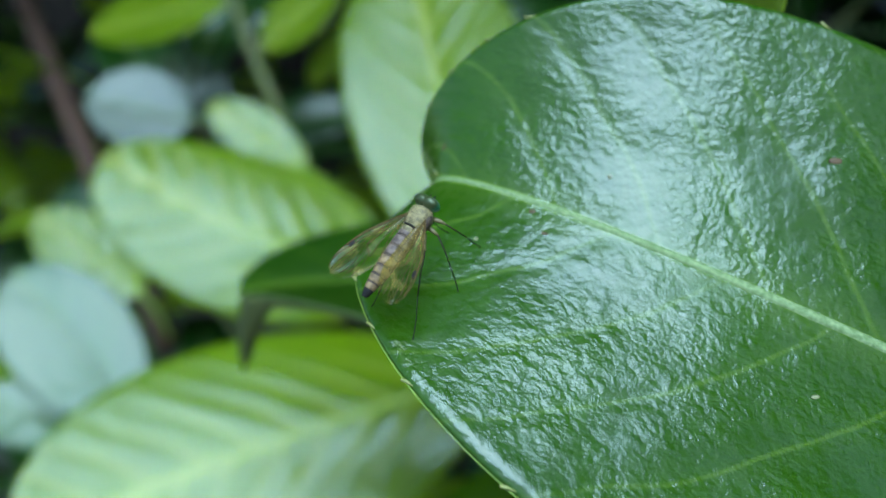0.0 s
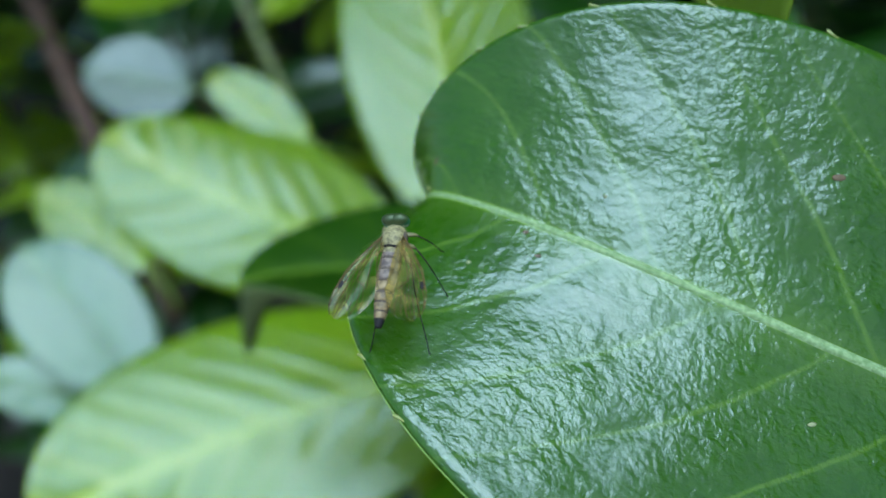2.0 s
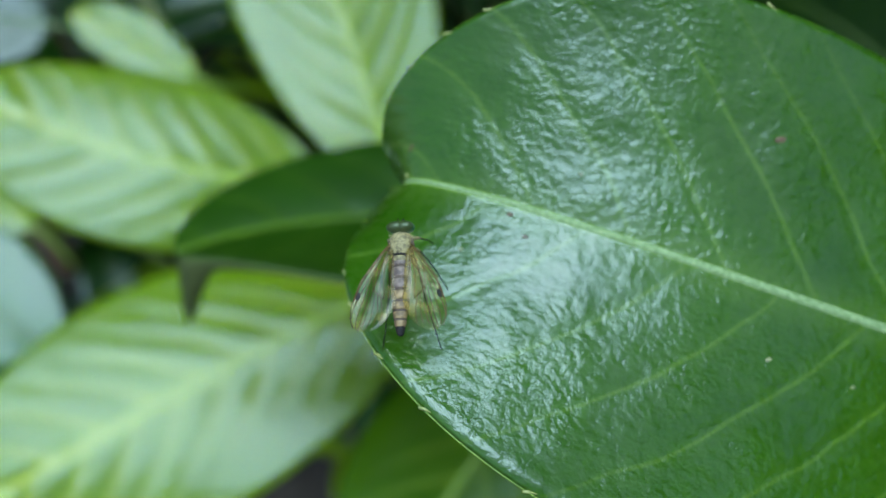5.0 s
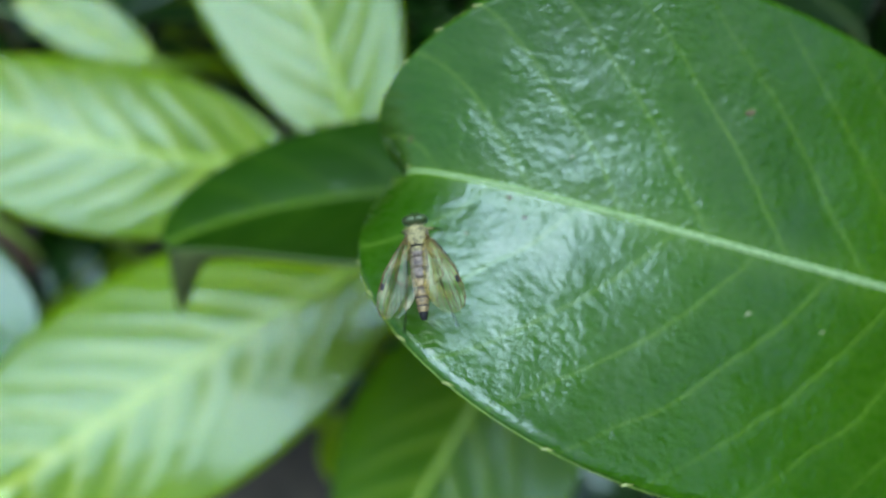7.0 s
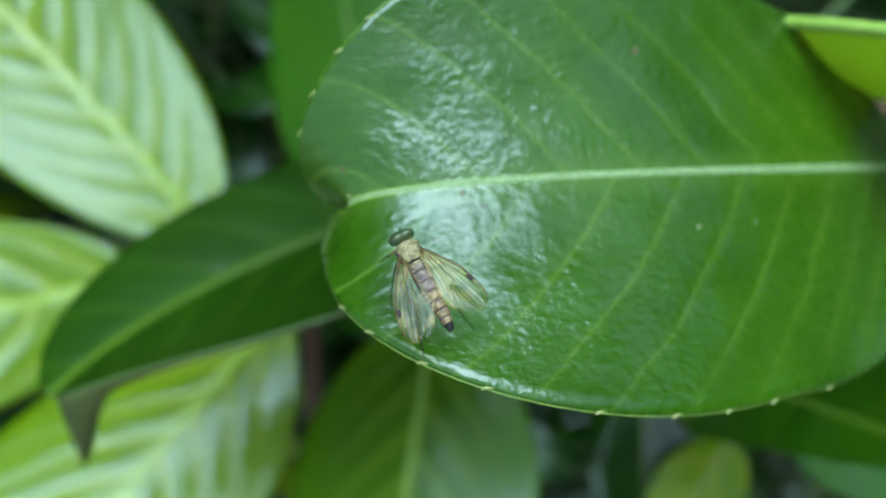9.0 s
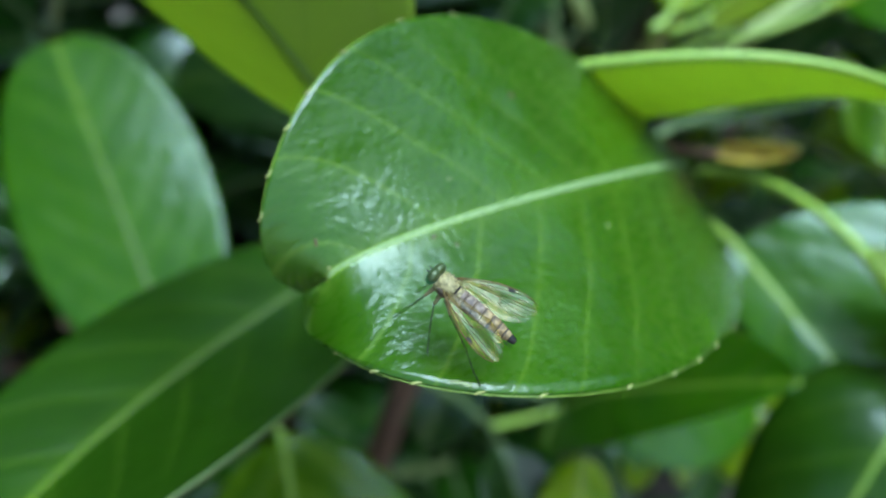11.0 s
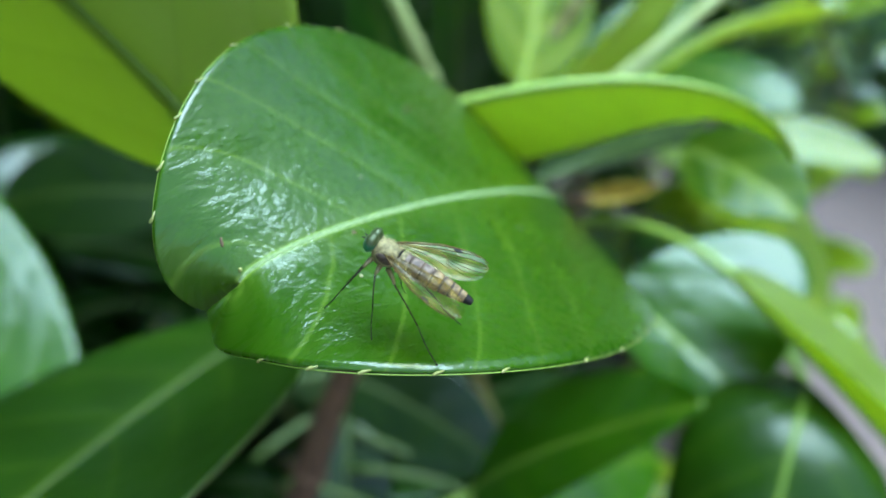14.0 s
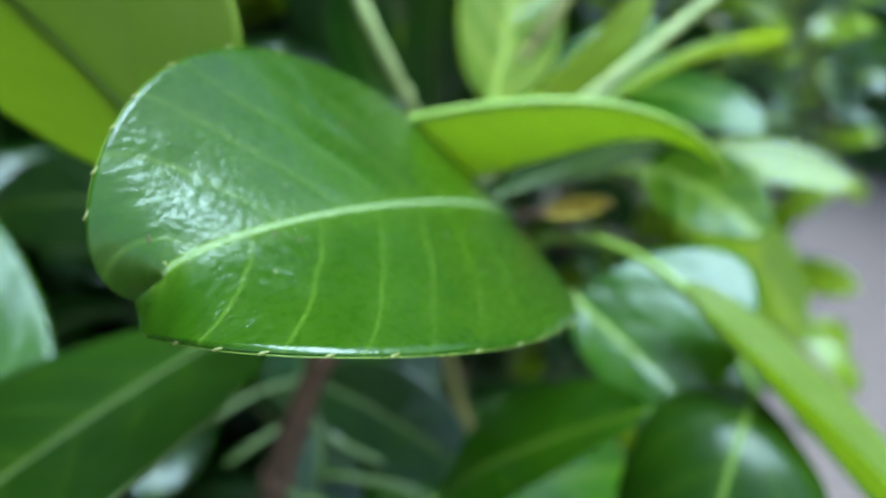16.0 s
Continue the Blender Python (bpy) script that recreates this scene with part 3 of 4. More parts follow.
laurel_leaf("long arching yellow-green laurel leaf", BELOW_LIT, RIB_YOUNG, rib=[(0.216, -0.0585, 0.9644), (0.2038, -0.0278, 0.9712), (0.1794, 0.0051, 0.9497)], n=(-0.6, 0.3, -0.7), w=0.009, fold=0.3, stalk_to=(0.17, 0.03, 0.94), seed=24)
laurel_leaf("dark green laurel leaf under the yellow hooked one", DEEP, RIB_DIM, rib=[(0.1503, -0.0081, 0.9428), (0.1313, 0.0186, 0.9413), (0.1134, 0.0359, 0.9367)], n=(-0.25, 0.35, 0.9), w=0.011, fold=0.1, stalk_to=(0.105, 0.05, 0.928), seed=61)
laurel_leaf("green laurel leaf with bluish sheen in the hedge front", FRESH, RIB_YOUNG, rib=[(0.2294, -0.0596, 0.9262), (0.2494, -0.0341, 0.9408), (0.2623, -0.0073, 0.9348)], n=(-0.52, -0.12, 0.84), w=0.018, fold=0.0, stalk_to=(0.27, 0.02, 0.92), seed=62)
laurel_leaf("green laurel leaf hanging below the hooked one", MIDDLE, RIB_YOUNG, rib=[(0.1794, -0.0521, 0.9013), (0.2003, -0.0344, 0.9143), (0.2142, -0.0152, 0.9132)], n=(-0.75, -0.05, 0.66), w=0.018, fold=0.1, stalk_to=(0.225, 0.01, 0.905), quilting=0.0004, seed=63)
laurel_leaf("small withered yellow laurel leaf", WITHERED, BARK, rib=[(0.1082, 0.0079, 0.9384), (0.11, 0.0159, 0.9341), (0.1127, 0.0255, 0.9322)], n=(-0.7, -0.2, 0.6), w=0.0035, fold=0.4, curl=0.4, stalk_to=(0.12, 0.05, 0.93), rows=24, cols=10, seed=25)
laurel_leaf("bright green laurel leaf with white sky sheen", YOUNG, RIB_YOUNG, rib=[(0.3155, -0.1376, 0.8748), (0.3354, -0.0986, 0.8896), (0.3233, -0.0508, 0.8826)], n=(-0.567, -0.023, 0.824), w=0.016, fold=0.1, stalk_to=(0.3132, -0.0235, 0.8778), quilting=0.0005, seed=26)
laurel_leaf("green laurel leaf hanging in the hedge front", YOUNG, RIB_YOUNG, rib=[(0.3057, -0.0946, 0.8359), (0.3022, -0.0591, 0.8648), (0.2922, -0.0295, 0.8793)], n=(-0.7, -0.3, 0.6), w=0.018, fold=0.1, stalk_to=(0.3126, -0.0205, 0.8779), quilting=0.0005, seed=27)
laurel_leaf("broad green laurel leaf in the hedge front", YOUNG, RIB_YOUNG, rib=[(0.3461, -0.1416, 0.7634), (0.3633, -0.1162, 0.8055), (0.3531, -0.0756, 0.8456)], n=(-0.8, -0.3, 0.5), w=0.026, fold=0.1, stalk_to=(0.3535, -0.0298, 0.8644), quilting=0.0005, seed=28)
laurel_leaf("dark laurel leaf behind the pale shoot", OLD, RIB, rib=[(0.1738, 0.0638, 0.9966), (0.1897, 0.0711, 0.9645), (0.1921, 0.0688, 0.9251)], n=(-0.7, -0.4, 0.5), w=0.014, fold=0.3, stalk_to=(0.16, 0.1, 0.9), seed=29)
laurel_leaf("dark blue-green laurel leaf behind the bright leaf", OLD, RIB, rib=[(0.2084, 0.104, 0.9909), (0.2166, 0.112, 0.9663), (0.2233, 0.0957, 0.9293)], n=(-0.5, -0.5, 0.7), w=0.02, fold=0.2, stalk_to=(0.17, 0.13, 0.87), seed=30)
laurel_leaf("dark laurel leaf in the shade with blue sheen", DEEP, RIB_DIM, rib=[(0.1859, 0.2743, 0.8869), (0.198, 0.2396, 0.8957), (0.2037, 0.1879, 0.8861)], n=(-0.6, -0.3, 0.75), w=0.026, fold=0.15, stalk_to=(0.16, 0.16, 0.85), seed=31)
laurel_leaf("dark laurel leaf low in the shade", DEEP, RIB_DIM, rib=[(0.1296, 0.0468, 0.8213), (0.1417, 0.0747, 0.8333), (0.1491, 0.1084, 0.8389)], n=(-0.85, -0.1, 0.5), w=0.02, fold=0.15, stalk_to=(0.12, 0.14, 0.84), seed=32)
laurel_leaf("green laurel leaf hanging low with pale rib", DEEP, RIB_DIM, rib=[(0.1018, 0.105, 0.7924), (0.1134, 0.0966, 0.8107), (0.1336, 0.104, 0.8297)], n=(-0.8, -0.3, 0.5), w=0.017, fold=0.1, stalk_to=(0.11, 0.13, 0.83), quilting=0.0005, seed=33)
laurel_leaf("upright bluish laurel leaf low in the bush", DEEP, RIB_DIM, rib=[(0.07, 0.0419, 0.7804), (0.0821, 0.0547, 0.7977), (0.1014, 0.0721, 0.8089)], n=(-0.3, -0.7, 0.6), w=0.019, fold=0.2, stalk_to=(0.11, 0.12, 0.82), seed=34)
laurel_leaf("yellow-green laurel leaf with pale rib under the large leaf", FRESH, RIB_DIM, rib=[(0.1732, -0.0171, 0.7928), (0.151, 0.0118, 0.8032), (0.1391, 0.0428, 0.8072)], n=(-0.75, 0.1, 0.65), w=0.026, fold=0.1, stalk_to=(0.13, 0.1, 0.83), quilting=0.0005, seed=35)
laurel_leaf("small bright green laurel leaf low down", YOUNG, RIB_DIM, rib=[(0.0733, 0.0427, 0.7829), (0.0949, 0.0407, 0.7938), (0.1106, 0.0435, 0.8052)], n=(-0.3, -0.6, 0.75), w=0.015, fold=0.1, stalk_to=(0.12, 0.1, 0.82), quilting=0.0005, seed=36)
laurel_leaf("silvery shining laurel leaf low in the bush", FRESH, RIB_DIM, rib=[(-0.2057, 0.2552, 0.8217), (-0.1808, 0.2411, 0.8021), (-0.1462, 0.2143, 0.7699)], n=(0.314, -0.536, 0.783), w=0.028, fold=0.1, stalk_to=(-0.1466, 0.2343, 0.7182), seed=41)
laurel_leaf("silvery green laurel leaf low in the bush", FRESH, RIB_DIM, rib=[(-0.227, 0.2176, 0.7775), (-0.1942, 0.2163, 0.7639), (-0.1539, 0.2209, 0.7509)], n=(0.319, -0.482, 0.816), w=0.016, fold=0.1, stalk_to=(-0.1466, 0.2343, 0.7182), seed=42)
laurel_leaf("yellow-green laurel leaf behind the young ones", YOUNG, RIB_YOUNG, rib=[(-0.2255, 0.3123, 0.8199), (-0.2006, 0.3038, 0.8068), (-0.1663, 0.2885, 0.7833)], n=(0.0, -0.5, 0.85), w=0.02, fold=0.1, stalk_to=(-0.1591, 0.2902, 0.7492), quilting=0.0005, seed=43)
laurel_leaf("green laurel leaf with blue sky sheen", OLD, RIB, rib=[(-0.194, 0.3418, 0.8769), (-0.1694, 0.3445, 0.8695), (-0.1412, 0.3482, 0.8615)], n=(0.283, -0.662, 0.695), w=0.024, fold=0.1, stalk_to=(-0.1191, 0.3734, 0.8405), seed=44)
laurel_leaf("bright green laurel leaf deep in the bush", YOUNG, RIB_YOUNG, rib=[(-0.2052, 0.3869, 0.8981), (-0.1723, 0.3923, 0.9064), (-0.1263, 0.3977, 0.9146)], n=(0.0, -0.5, 0.85), w=0.022, fold=0.1, stalk_to=(-0.1191, 0.4111, 0.8985), quilting=0.0005, seed=45)
laurel_leaf("bright green laurel leaf beside a thin stem", YOUNG, RIB_YOUNG, rib=[(-0.1032, 0.3815, 0.8898), (-0.0868, 0.3923, 0.9064), (-0.0605, 0.4048, 0.9257)], n=(0.0, -0.5, 0.85), w=0.018, fold=0.1, stalk_to=(-0.0498, 0.4337, 0.9334), quilting=0.0005, seed=46)
laurel_leaf("pale laurel leaf tip behind the broad leaf", YOUNG, RIB_YOUNG, rib=[(-0.1103, 0.2947, 0.8884), (-0.0923, 0.2923, 0.8809), (-0.0656, 0.2812, 0.8626)], n=(0.204, -0.675, 0.709), w=0.013, fold=0.1, stalk_to=(-0.0482, 0.3029, 0.8422), quilting=0.0005, seed=47)
twig("thin greenish laurel stem", [(-0.1261, 0.3977, 0.933), (-0.1101, 0.3698, 0.89), (-0.0822, 0.3343, 0.8538), (-0.0473, 0.3045, 0.7713)], 0.0022, 0.0032, STEM_DIM)
twig("dark brown laurel branch in the shade", [(-0.3305, 0.5421, 0.9167), (-0.3089, 0.5044, 0.8587), (-0.2633, 0.4435, 0.8016), (-0.201, 0.3621, 0.6762)], 0.006, 0.009, BARK)

# ---- the fly ----
FLY_RIGHT, FLY_FWD, FLY_UP = Vector((0.964, -0.223, 0.121)), Vector((0.143, 0.869, 0.464)), Vector((-0.21, -0.43, 0.88))
FLY_AT = Vector((-0.00294, 0.04473, 0.97477))
FLY_POSE = Matrix.Translation(FLY_AT) @ Matrix((FLY_RIGHT, FLY_FWD, FLY_UP)).transposed().to_quaternion().to_matrix().to_4x4()


def fur(name, base, up, n, length, material, parent, spread, seed):
    """Short lying hairs on a rounded body part: base(a, b) gives a point, up(a, b) its outward way."""
    rnd = random.Random(seed)
    bm = bmesh.new()
    for _ in range(n):
        a, b = rnd.random(), rnd.random()
        p, o = Vector(base(a, b)), Vector(up(a, b)).normalized()
        lean = (o + Vector((rnd.uniform(-spread, spread), -0.8 + rnd.uniform(-spread, spread), rnd.uniform(-spread, spread)))).normalized()
        side = lean.orthogonal().normalized() * 0.000014
        q = lean.cross(side).normalized() * 0.000014
        tip = bm.verts.new(p + lean * length * rnd.uniform(0.6, 1.2))
        foot = [bm.verts.new(p - o * 0.00003 + d) for d in (side, q - side * 0.5, -q - side * 0.5)]
        for k in range(3):
            bm.faces.new((foot[k], foot[(k + 1) % 3], tip))
    return tagged(part(name, bm, material, parent), kind="stuff")


def wing(thing, sd):
    mm = 0.001
    root_at, tip_at = Vector((sd * 0.7, 0.1, 0.5)) * mm, Vector((sd * 3.05, -7.1, 1.45)) * mm
    axis = tip_at - root_at
    out = Vector((sd * 0.94, 0.33, 0.05)).normalized()
    up = Vector((0, 0, 1))

    def lead(u):
        return (1.2 * min(1.0, (u / 0.5)) ** 0.75 * math.sqrt(max(0.0, 1 - max(0.0, (u - 0.68) / 0.32) ** 2.2))) * mm

    def trail(u):
        return -(1.9 * min(1.0, (u / 0.55)) ** 0.9 * math.sqrt(max(0.0, 1 - max(0.0, (u - 0.6) / 0.4) ** 2.2))) * mm

    def at(u, v):
        """u along the wing, v from the trailing (0) to the leading edge (1)."""
        p = root_at + axis * u + out * (trail(u) + (lead(u) - trail(u)) * v)
        return p + up * (0.00012 * math.sin(6 * u) * (1 - v) + 0.00005 * math.sin(14 * v))

    bm = bmesh.new()
    nu, nv = 30, 12
    grid = [[bm.verts.new(at(0.01 + 0.99 * i / nu, j / nv)) for j in range(nv + 1)] for i in range(nu + 1)]
    for i in range(nu):
        for j in range(nv):
            bm.faces.new((grid[i][j], grid[i + 1][j], grid[i + 1][j + 1], grid[i][j + 1]))
    bmesh.ops.remove_doubles(bm, verts=bm.verts, dist=1e-6)
    membrane = part("wing", bm, WING, thing, "clear faintly yellow wing with dark veins")
    veins = bmesh.new()

    def vein(a, b, r=0.00003, bend=0.0):
        pts = [at(a[0] + (b[0] - a[0]) * k / 12, a[1] + (b[1] - a[1]) * k / 12 + bend * math.sin(math.pi * k / 12)) for k in range(13)]
        tube(pts, [r * 1.0] * 13, 5, veins)

    vein((0.01, 1.0), (0.98, 1.0), 0.000034)
    vein((0.01, 0.9), (0.72, 0.985), 0.00005)
    vein((0.02, 0.8), (0.9, 0.97), 0.000035, -0.04)
    vein((0.3, 0.78), (0.97, 0.8), 0.000032, -0.02)
    vein((0.3, 0.78), (0.55, 0.62), 0.00003)
    vein((0.55, 0.7), (0.985, 0.62), 0.00003, -0.02)
    vein((0.05, 0.6), (0.55, 0.6), 0.00004)
    for k in range(4):
        vein((0.55, 0.62 - 0.06 * k), (0.97 - 0.04 * k, 0.48 - 0.14 * k), 0.000026)
    vein((0.05, 0.45), (0.6, 0.3), 0.00003, 0.05)
    vein((0.05, 0.3), (0.55, 0.02), 0.000028, 0.05)
    vein((0.55, 0.62), (0.6, 0.3), 0.000028)
    vein((0.32, 0.78), (0.34, 0.6), 0.000028)
    vein((0.03, 0.02), (0.9, 0.02), 0.000012)
    tagged(part("venation", veins, VEIN, membrane, "fine brown wing veins"), kind="stuff")
    spot = bmesh.new()
    ball(spot, at(0.66, 0.93), (0.0002, 0.00036, 0.00005), Matrix.Rotation(sd * 0.3, 4, "Z"), 12, 8)
    part("wing_spot", spot, DARK, membrane, "dark smoky wing spot")


def fly():
    mm = 0.001
    thing = root("snipe_fly", "slender golden snipe fly with banded abdomen and clear spotted wings", "fly")
    # thorax: a deep egg, flattened below, with a lighter coat of hair on top
    bm = bmesh.new()
    ball(bm, (0, 0, 0), (0.00098, 0.00128, 0.00098), None, 28, 18)
    ball(bm, (0, 0.0002, -0.00045), (0.00072, 0.00095, 0.00085), None, 20, 12)
    part("thorax", bm, GOLD, thing, "golden grey hairy thorax")
    bm = bmesh.new()
    for sd in (-1, 1):
        ball(bm, (sd * 0.00088, -0.0001, 0.00012), (0.0002, 0.0007, 0.0004), None, 14, 10)
    part("pleura", bm, BAND, thing, "dark flank patches")
    bm = bmesh.new()
    ball(bm, (0, -0.00128, 0.00062), (0.00052, 0.00036, 0.00026), None, 18, 10)
    part("scutellum", bm, GOLD, thing)
    bm = bmesh.new()
    ball(bm, (0, -0.00145, 0.0004), (0.0006, 0.00034, 0.00022), None, 16, 8)
    ball(bm, (0, -0.00092, 0.00072), (0.00056, 0.0001, 0.0002), None, 14, 8)
    part("scutum_groove", bm, DARK, thing)
    fur("thorax_hair", lambda a, b: (0.00098 * math.sin(2.4 * (a - 0.5)) , 0.0022 * (b - 0.5), 0.00098 * math.cos(2.4 * (a - 0.5)) * math.sqrt(max(0.05, 1 - (1.72 * (b - 0.5)) ** 2))),
        lambda a, b: (math.sin(2.4 * (a - 0.5)), 1.2 * (b - 0.5), math.cos(2.4 * (a - 0.5))), 420, 0.00028, HAIR, thing, 0.35, 3)
    # head with two large eyes that almost meet, brow, antennae and short mouthpart
    head = Vector((0, 1.38, 0.3)) * mm
    bm = bmesh.new()
    ball(bm, head + Vector((0, -0.00008, -0.00005)), (0.00062, 0.0004, 0.0006), None, 20, 14)
    skull = part("head", bm, DARK, thing)
    for sd in (-1, 1):
        bm = bmesh.new()
        ball(bm, head + Vector((sd * 0.00034, 0.0, 0.00012)), (0.0008, 0.0005, 0.0008), Matrix.Rotation(sd * -0.1, 4, "Y"), 28, 20)
        part("eye", bm, EYE_GREEN, skull, "shiny green compound eye with coppery top")
        bm = tube([head + Vector((sd * 0.0001, 0.0004, 0)), head + Vector((sd * 0.00018, 0.00062, -0.00002)), head + Vector((sd * 0.00024, 0.00085, 0.0))], [0.00007, 0.00008, 0.000015], 6)
        part("antenna", bm, DARK, skull)
    part("mouthpart", tube([head + Vector((0, 0.0003, -0.0003)), head + Vector((0, 0.00045, -0.0007)), head + Vector((0, 0.0004, -0.001))], [0.00014, 0.00013, 0.00006], 8), DARK, skull)
    part("neck", tube([(0, 0.0011, 0.0002), (0, 0.0014, 0.0003)], [0.00034, 0.00034], 12), DARK, thing)
    # abdomen: seven rings, tan with black fore edges, black tip
    ys = [-0.9, -1.9, -2.85, -3.75, -4.6, -5.35, -6.05, -6.65, -7.3]
    rs = [0.72, 0.78, 0.78, 0.74, 0.68, 0.6, 0.5, 0.4, 0.22]
    zs = [0.0, 0.12, 0.2, 0.26, 0.3, 0.33, 0.34, 0.34, 0.33]
    for k in range(8):
        p0, p1 = Vector((0, ys[k], zs[k])) * mm, Vector((0, ys[k + 1], zs[k + 1])) * mm
        r0, r1 = rs[k] * mm, rs[k + 1] * mm
        pts = [p0.lerp(p1, q) for q in (0, 0.08, 0.3, 0.6, 0.9, 1.0)]
        rad = [r0 * 0.93, r0, r0 * 1.03 * 0.7 + r1 * 0.3 * 1.03, (r0 + r1) * 0.52, r1 * 1.03, r1 * 0.93]
        ring = part("abdomen_segment", tube(pts, rad, 20), DARK if k == 7 else (GREY if k < 3 else TAN), thing)
        if k not in (0, 7):
            e = 0.16 if k < 4 else 0.27
            band = [p0.lerp(p1, q) for q in (0.0, 0.25 * e, 0.75 * e, e)]
            part("dark_band", tube(band, [r0 * 0.97, r0 * 1.02, r0 * 1.033, r0 * 1.033 * (1 - e) + r1 * 0.96 * e], 20), BAND, ring)
    # legs: pale thigh, dark shin and thread-like foot
    legs = (("fore_leg", (0.42, 0.75, -0.75), (1.35, 0.95, -1.25), (1.75, 2.37, -7.15), 0.3), ("middle_leg", (0.5, 0.0, -0.85), (1.3, -0.1, -1.35), (3.05, -2.35, -5.75), 0.25), ("hind_leg", (0.5, -0.6, -0.85), (1.2, -1.7, -1.2), (2.48, -7.6, -4.75), -0.2))
    for name, hip, knee, foot, bow in legs:
        for sd in (-1, 1):
            a, b, c = (Vector((sd * q[0], q[1], q[2])) * mm for q in (hip, knee, foot))
            thigh = part(name, tube([a, a.lerp(b, 0.3) + Vector((0, 0, 0.0001)), a.lerp(b, 0.7) + Vector((0, 0, 0.00012)), b], [0.0002, 0.00021, 0.00016, 0.0001], 8), PALE, thing, "thin leg with pale thigh and dark shin")
            ankle = b.lerp(c, 0.52) + Vector((sd * bow * 0.0006, 0, 0.0))
            part("shin", tube([b, b.lerp(ankle, 0.5) + Vector((sd * bow * 0.0003, 0, 0)), ankle], [0.000068, 0.000054, 0.00005], 8), SHIN, thigh)
            toes = bmesh.new()
            prev = ankle
            for q in (0.4, 0.62, 0.8, 0.92, 1.0):
                nxt = ankle.lerp(c, q) + Vector((0, 0, -0.0002 * math.sin(math.pi * q)))
                tube([prev, prev.lerp(nxt, 0.5), nxt], [0.00004, 0.000045, 0.00005], 6, toes)
                prev = nxt
            part("foot", toes, DARK, thigh)
    for sd in (-1, 1):
        wing(thing, sd)
        bm = tube([(sd * 0.0007, -0.0008, 0.0), (sd * 0.0011, -0.0012, 0.0001)], [0.00005, 0.00005], 6)
        ball(bm, (sd * 0.0012, -0.0013, 0.0001), (0.00014, 0.00018, 0.00012), None, 10, 6)
        part("halter", bm, PALE, thing)
    return thing


FLY = fly()
FLY.matrix_world = FLY_POSE

# ---- the rest of the laurel hedge ----
def shoot(label, material, rib_material, n_leaves, seed):
    """A leafy shoot: a stem with leaves set round it."""
    rnd = random.Random(seed)
    thing = root("laurel_shoot", label, "shoot", "leafy shoots of the hedge")
    part("stem", tube([(0, 0, -0.12), (0.004, 0, 0), (0, 0.003, 0.12)], [0.004, 0.003, 0.0018], 8), STEM_DIM if seed % 2 else BARK, thing)
    for k in range(n_leaves):
        z, turn, lift = -0.1 + 0.22 * k / n_leaves, k * 2.4 + rnd.uniform(-0.3, 0.3), rnd.uniform(0.2, 0.9)
        out = np.array([math.cos(turn), math.sin(turn), 0.0])
        length, w = rnd.uniform(0.1, 0.13), rnd.uniform(0.02, 0.027)
        base = np.array([0, 0, z]) + out * 0.012
        mid = base + out * length * 0.55 + np.array([0, 0, lift * length * 0.5])
        tip = base + out * length * 0.95 + np.array([0, 0, lift * length * 0.35 - rnd.uniform(0, 0.03)])
        s, v = np.linspace(0.01, 0.99, 16), np.linspace(-1, 1, 9)
        g, along, far = blade_grid([tip, mid, base], (0, 0, 1.0), lambda q, sd: w * laurel_outline(q ** 0.85), lambda q, sd: 0.2 + 0 * q, lambda q, sd: -0.15 + 0 * q, lambda q, sd: 0 * q, s, v)
        leaf = new("leaf", blade_mesh(g, along, far, 0.0004))
        leaf.data.materials.append(material)
        leaf.parent = thing
        part("midrib", tube(np.concatenate([g[::3, 4], [[0, 0, z - 0.004]]]), np.linspace(0.0005, 0.0014, len(g[::3]) + 1), 6), rib_material, leaf)
    return thing


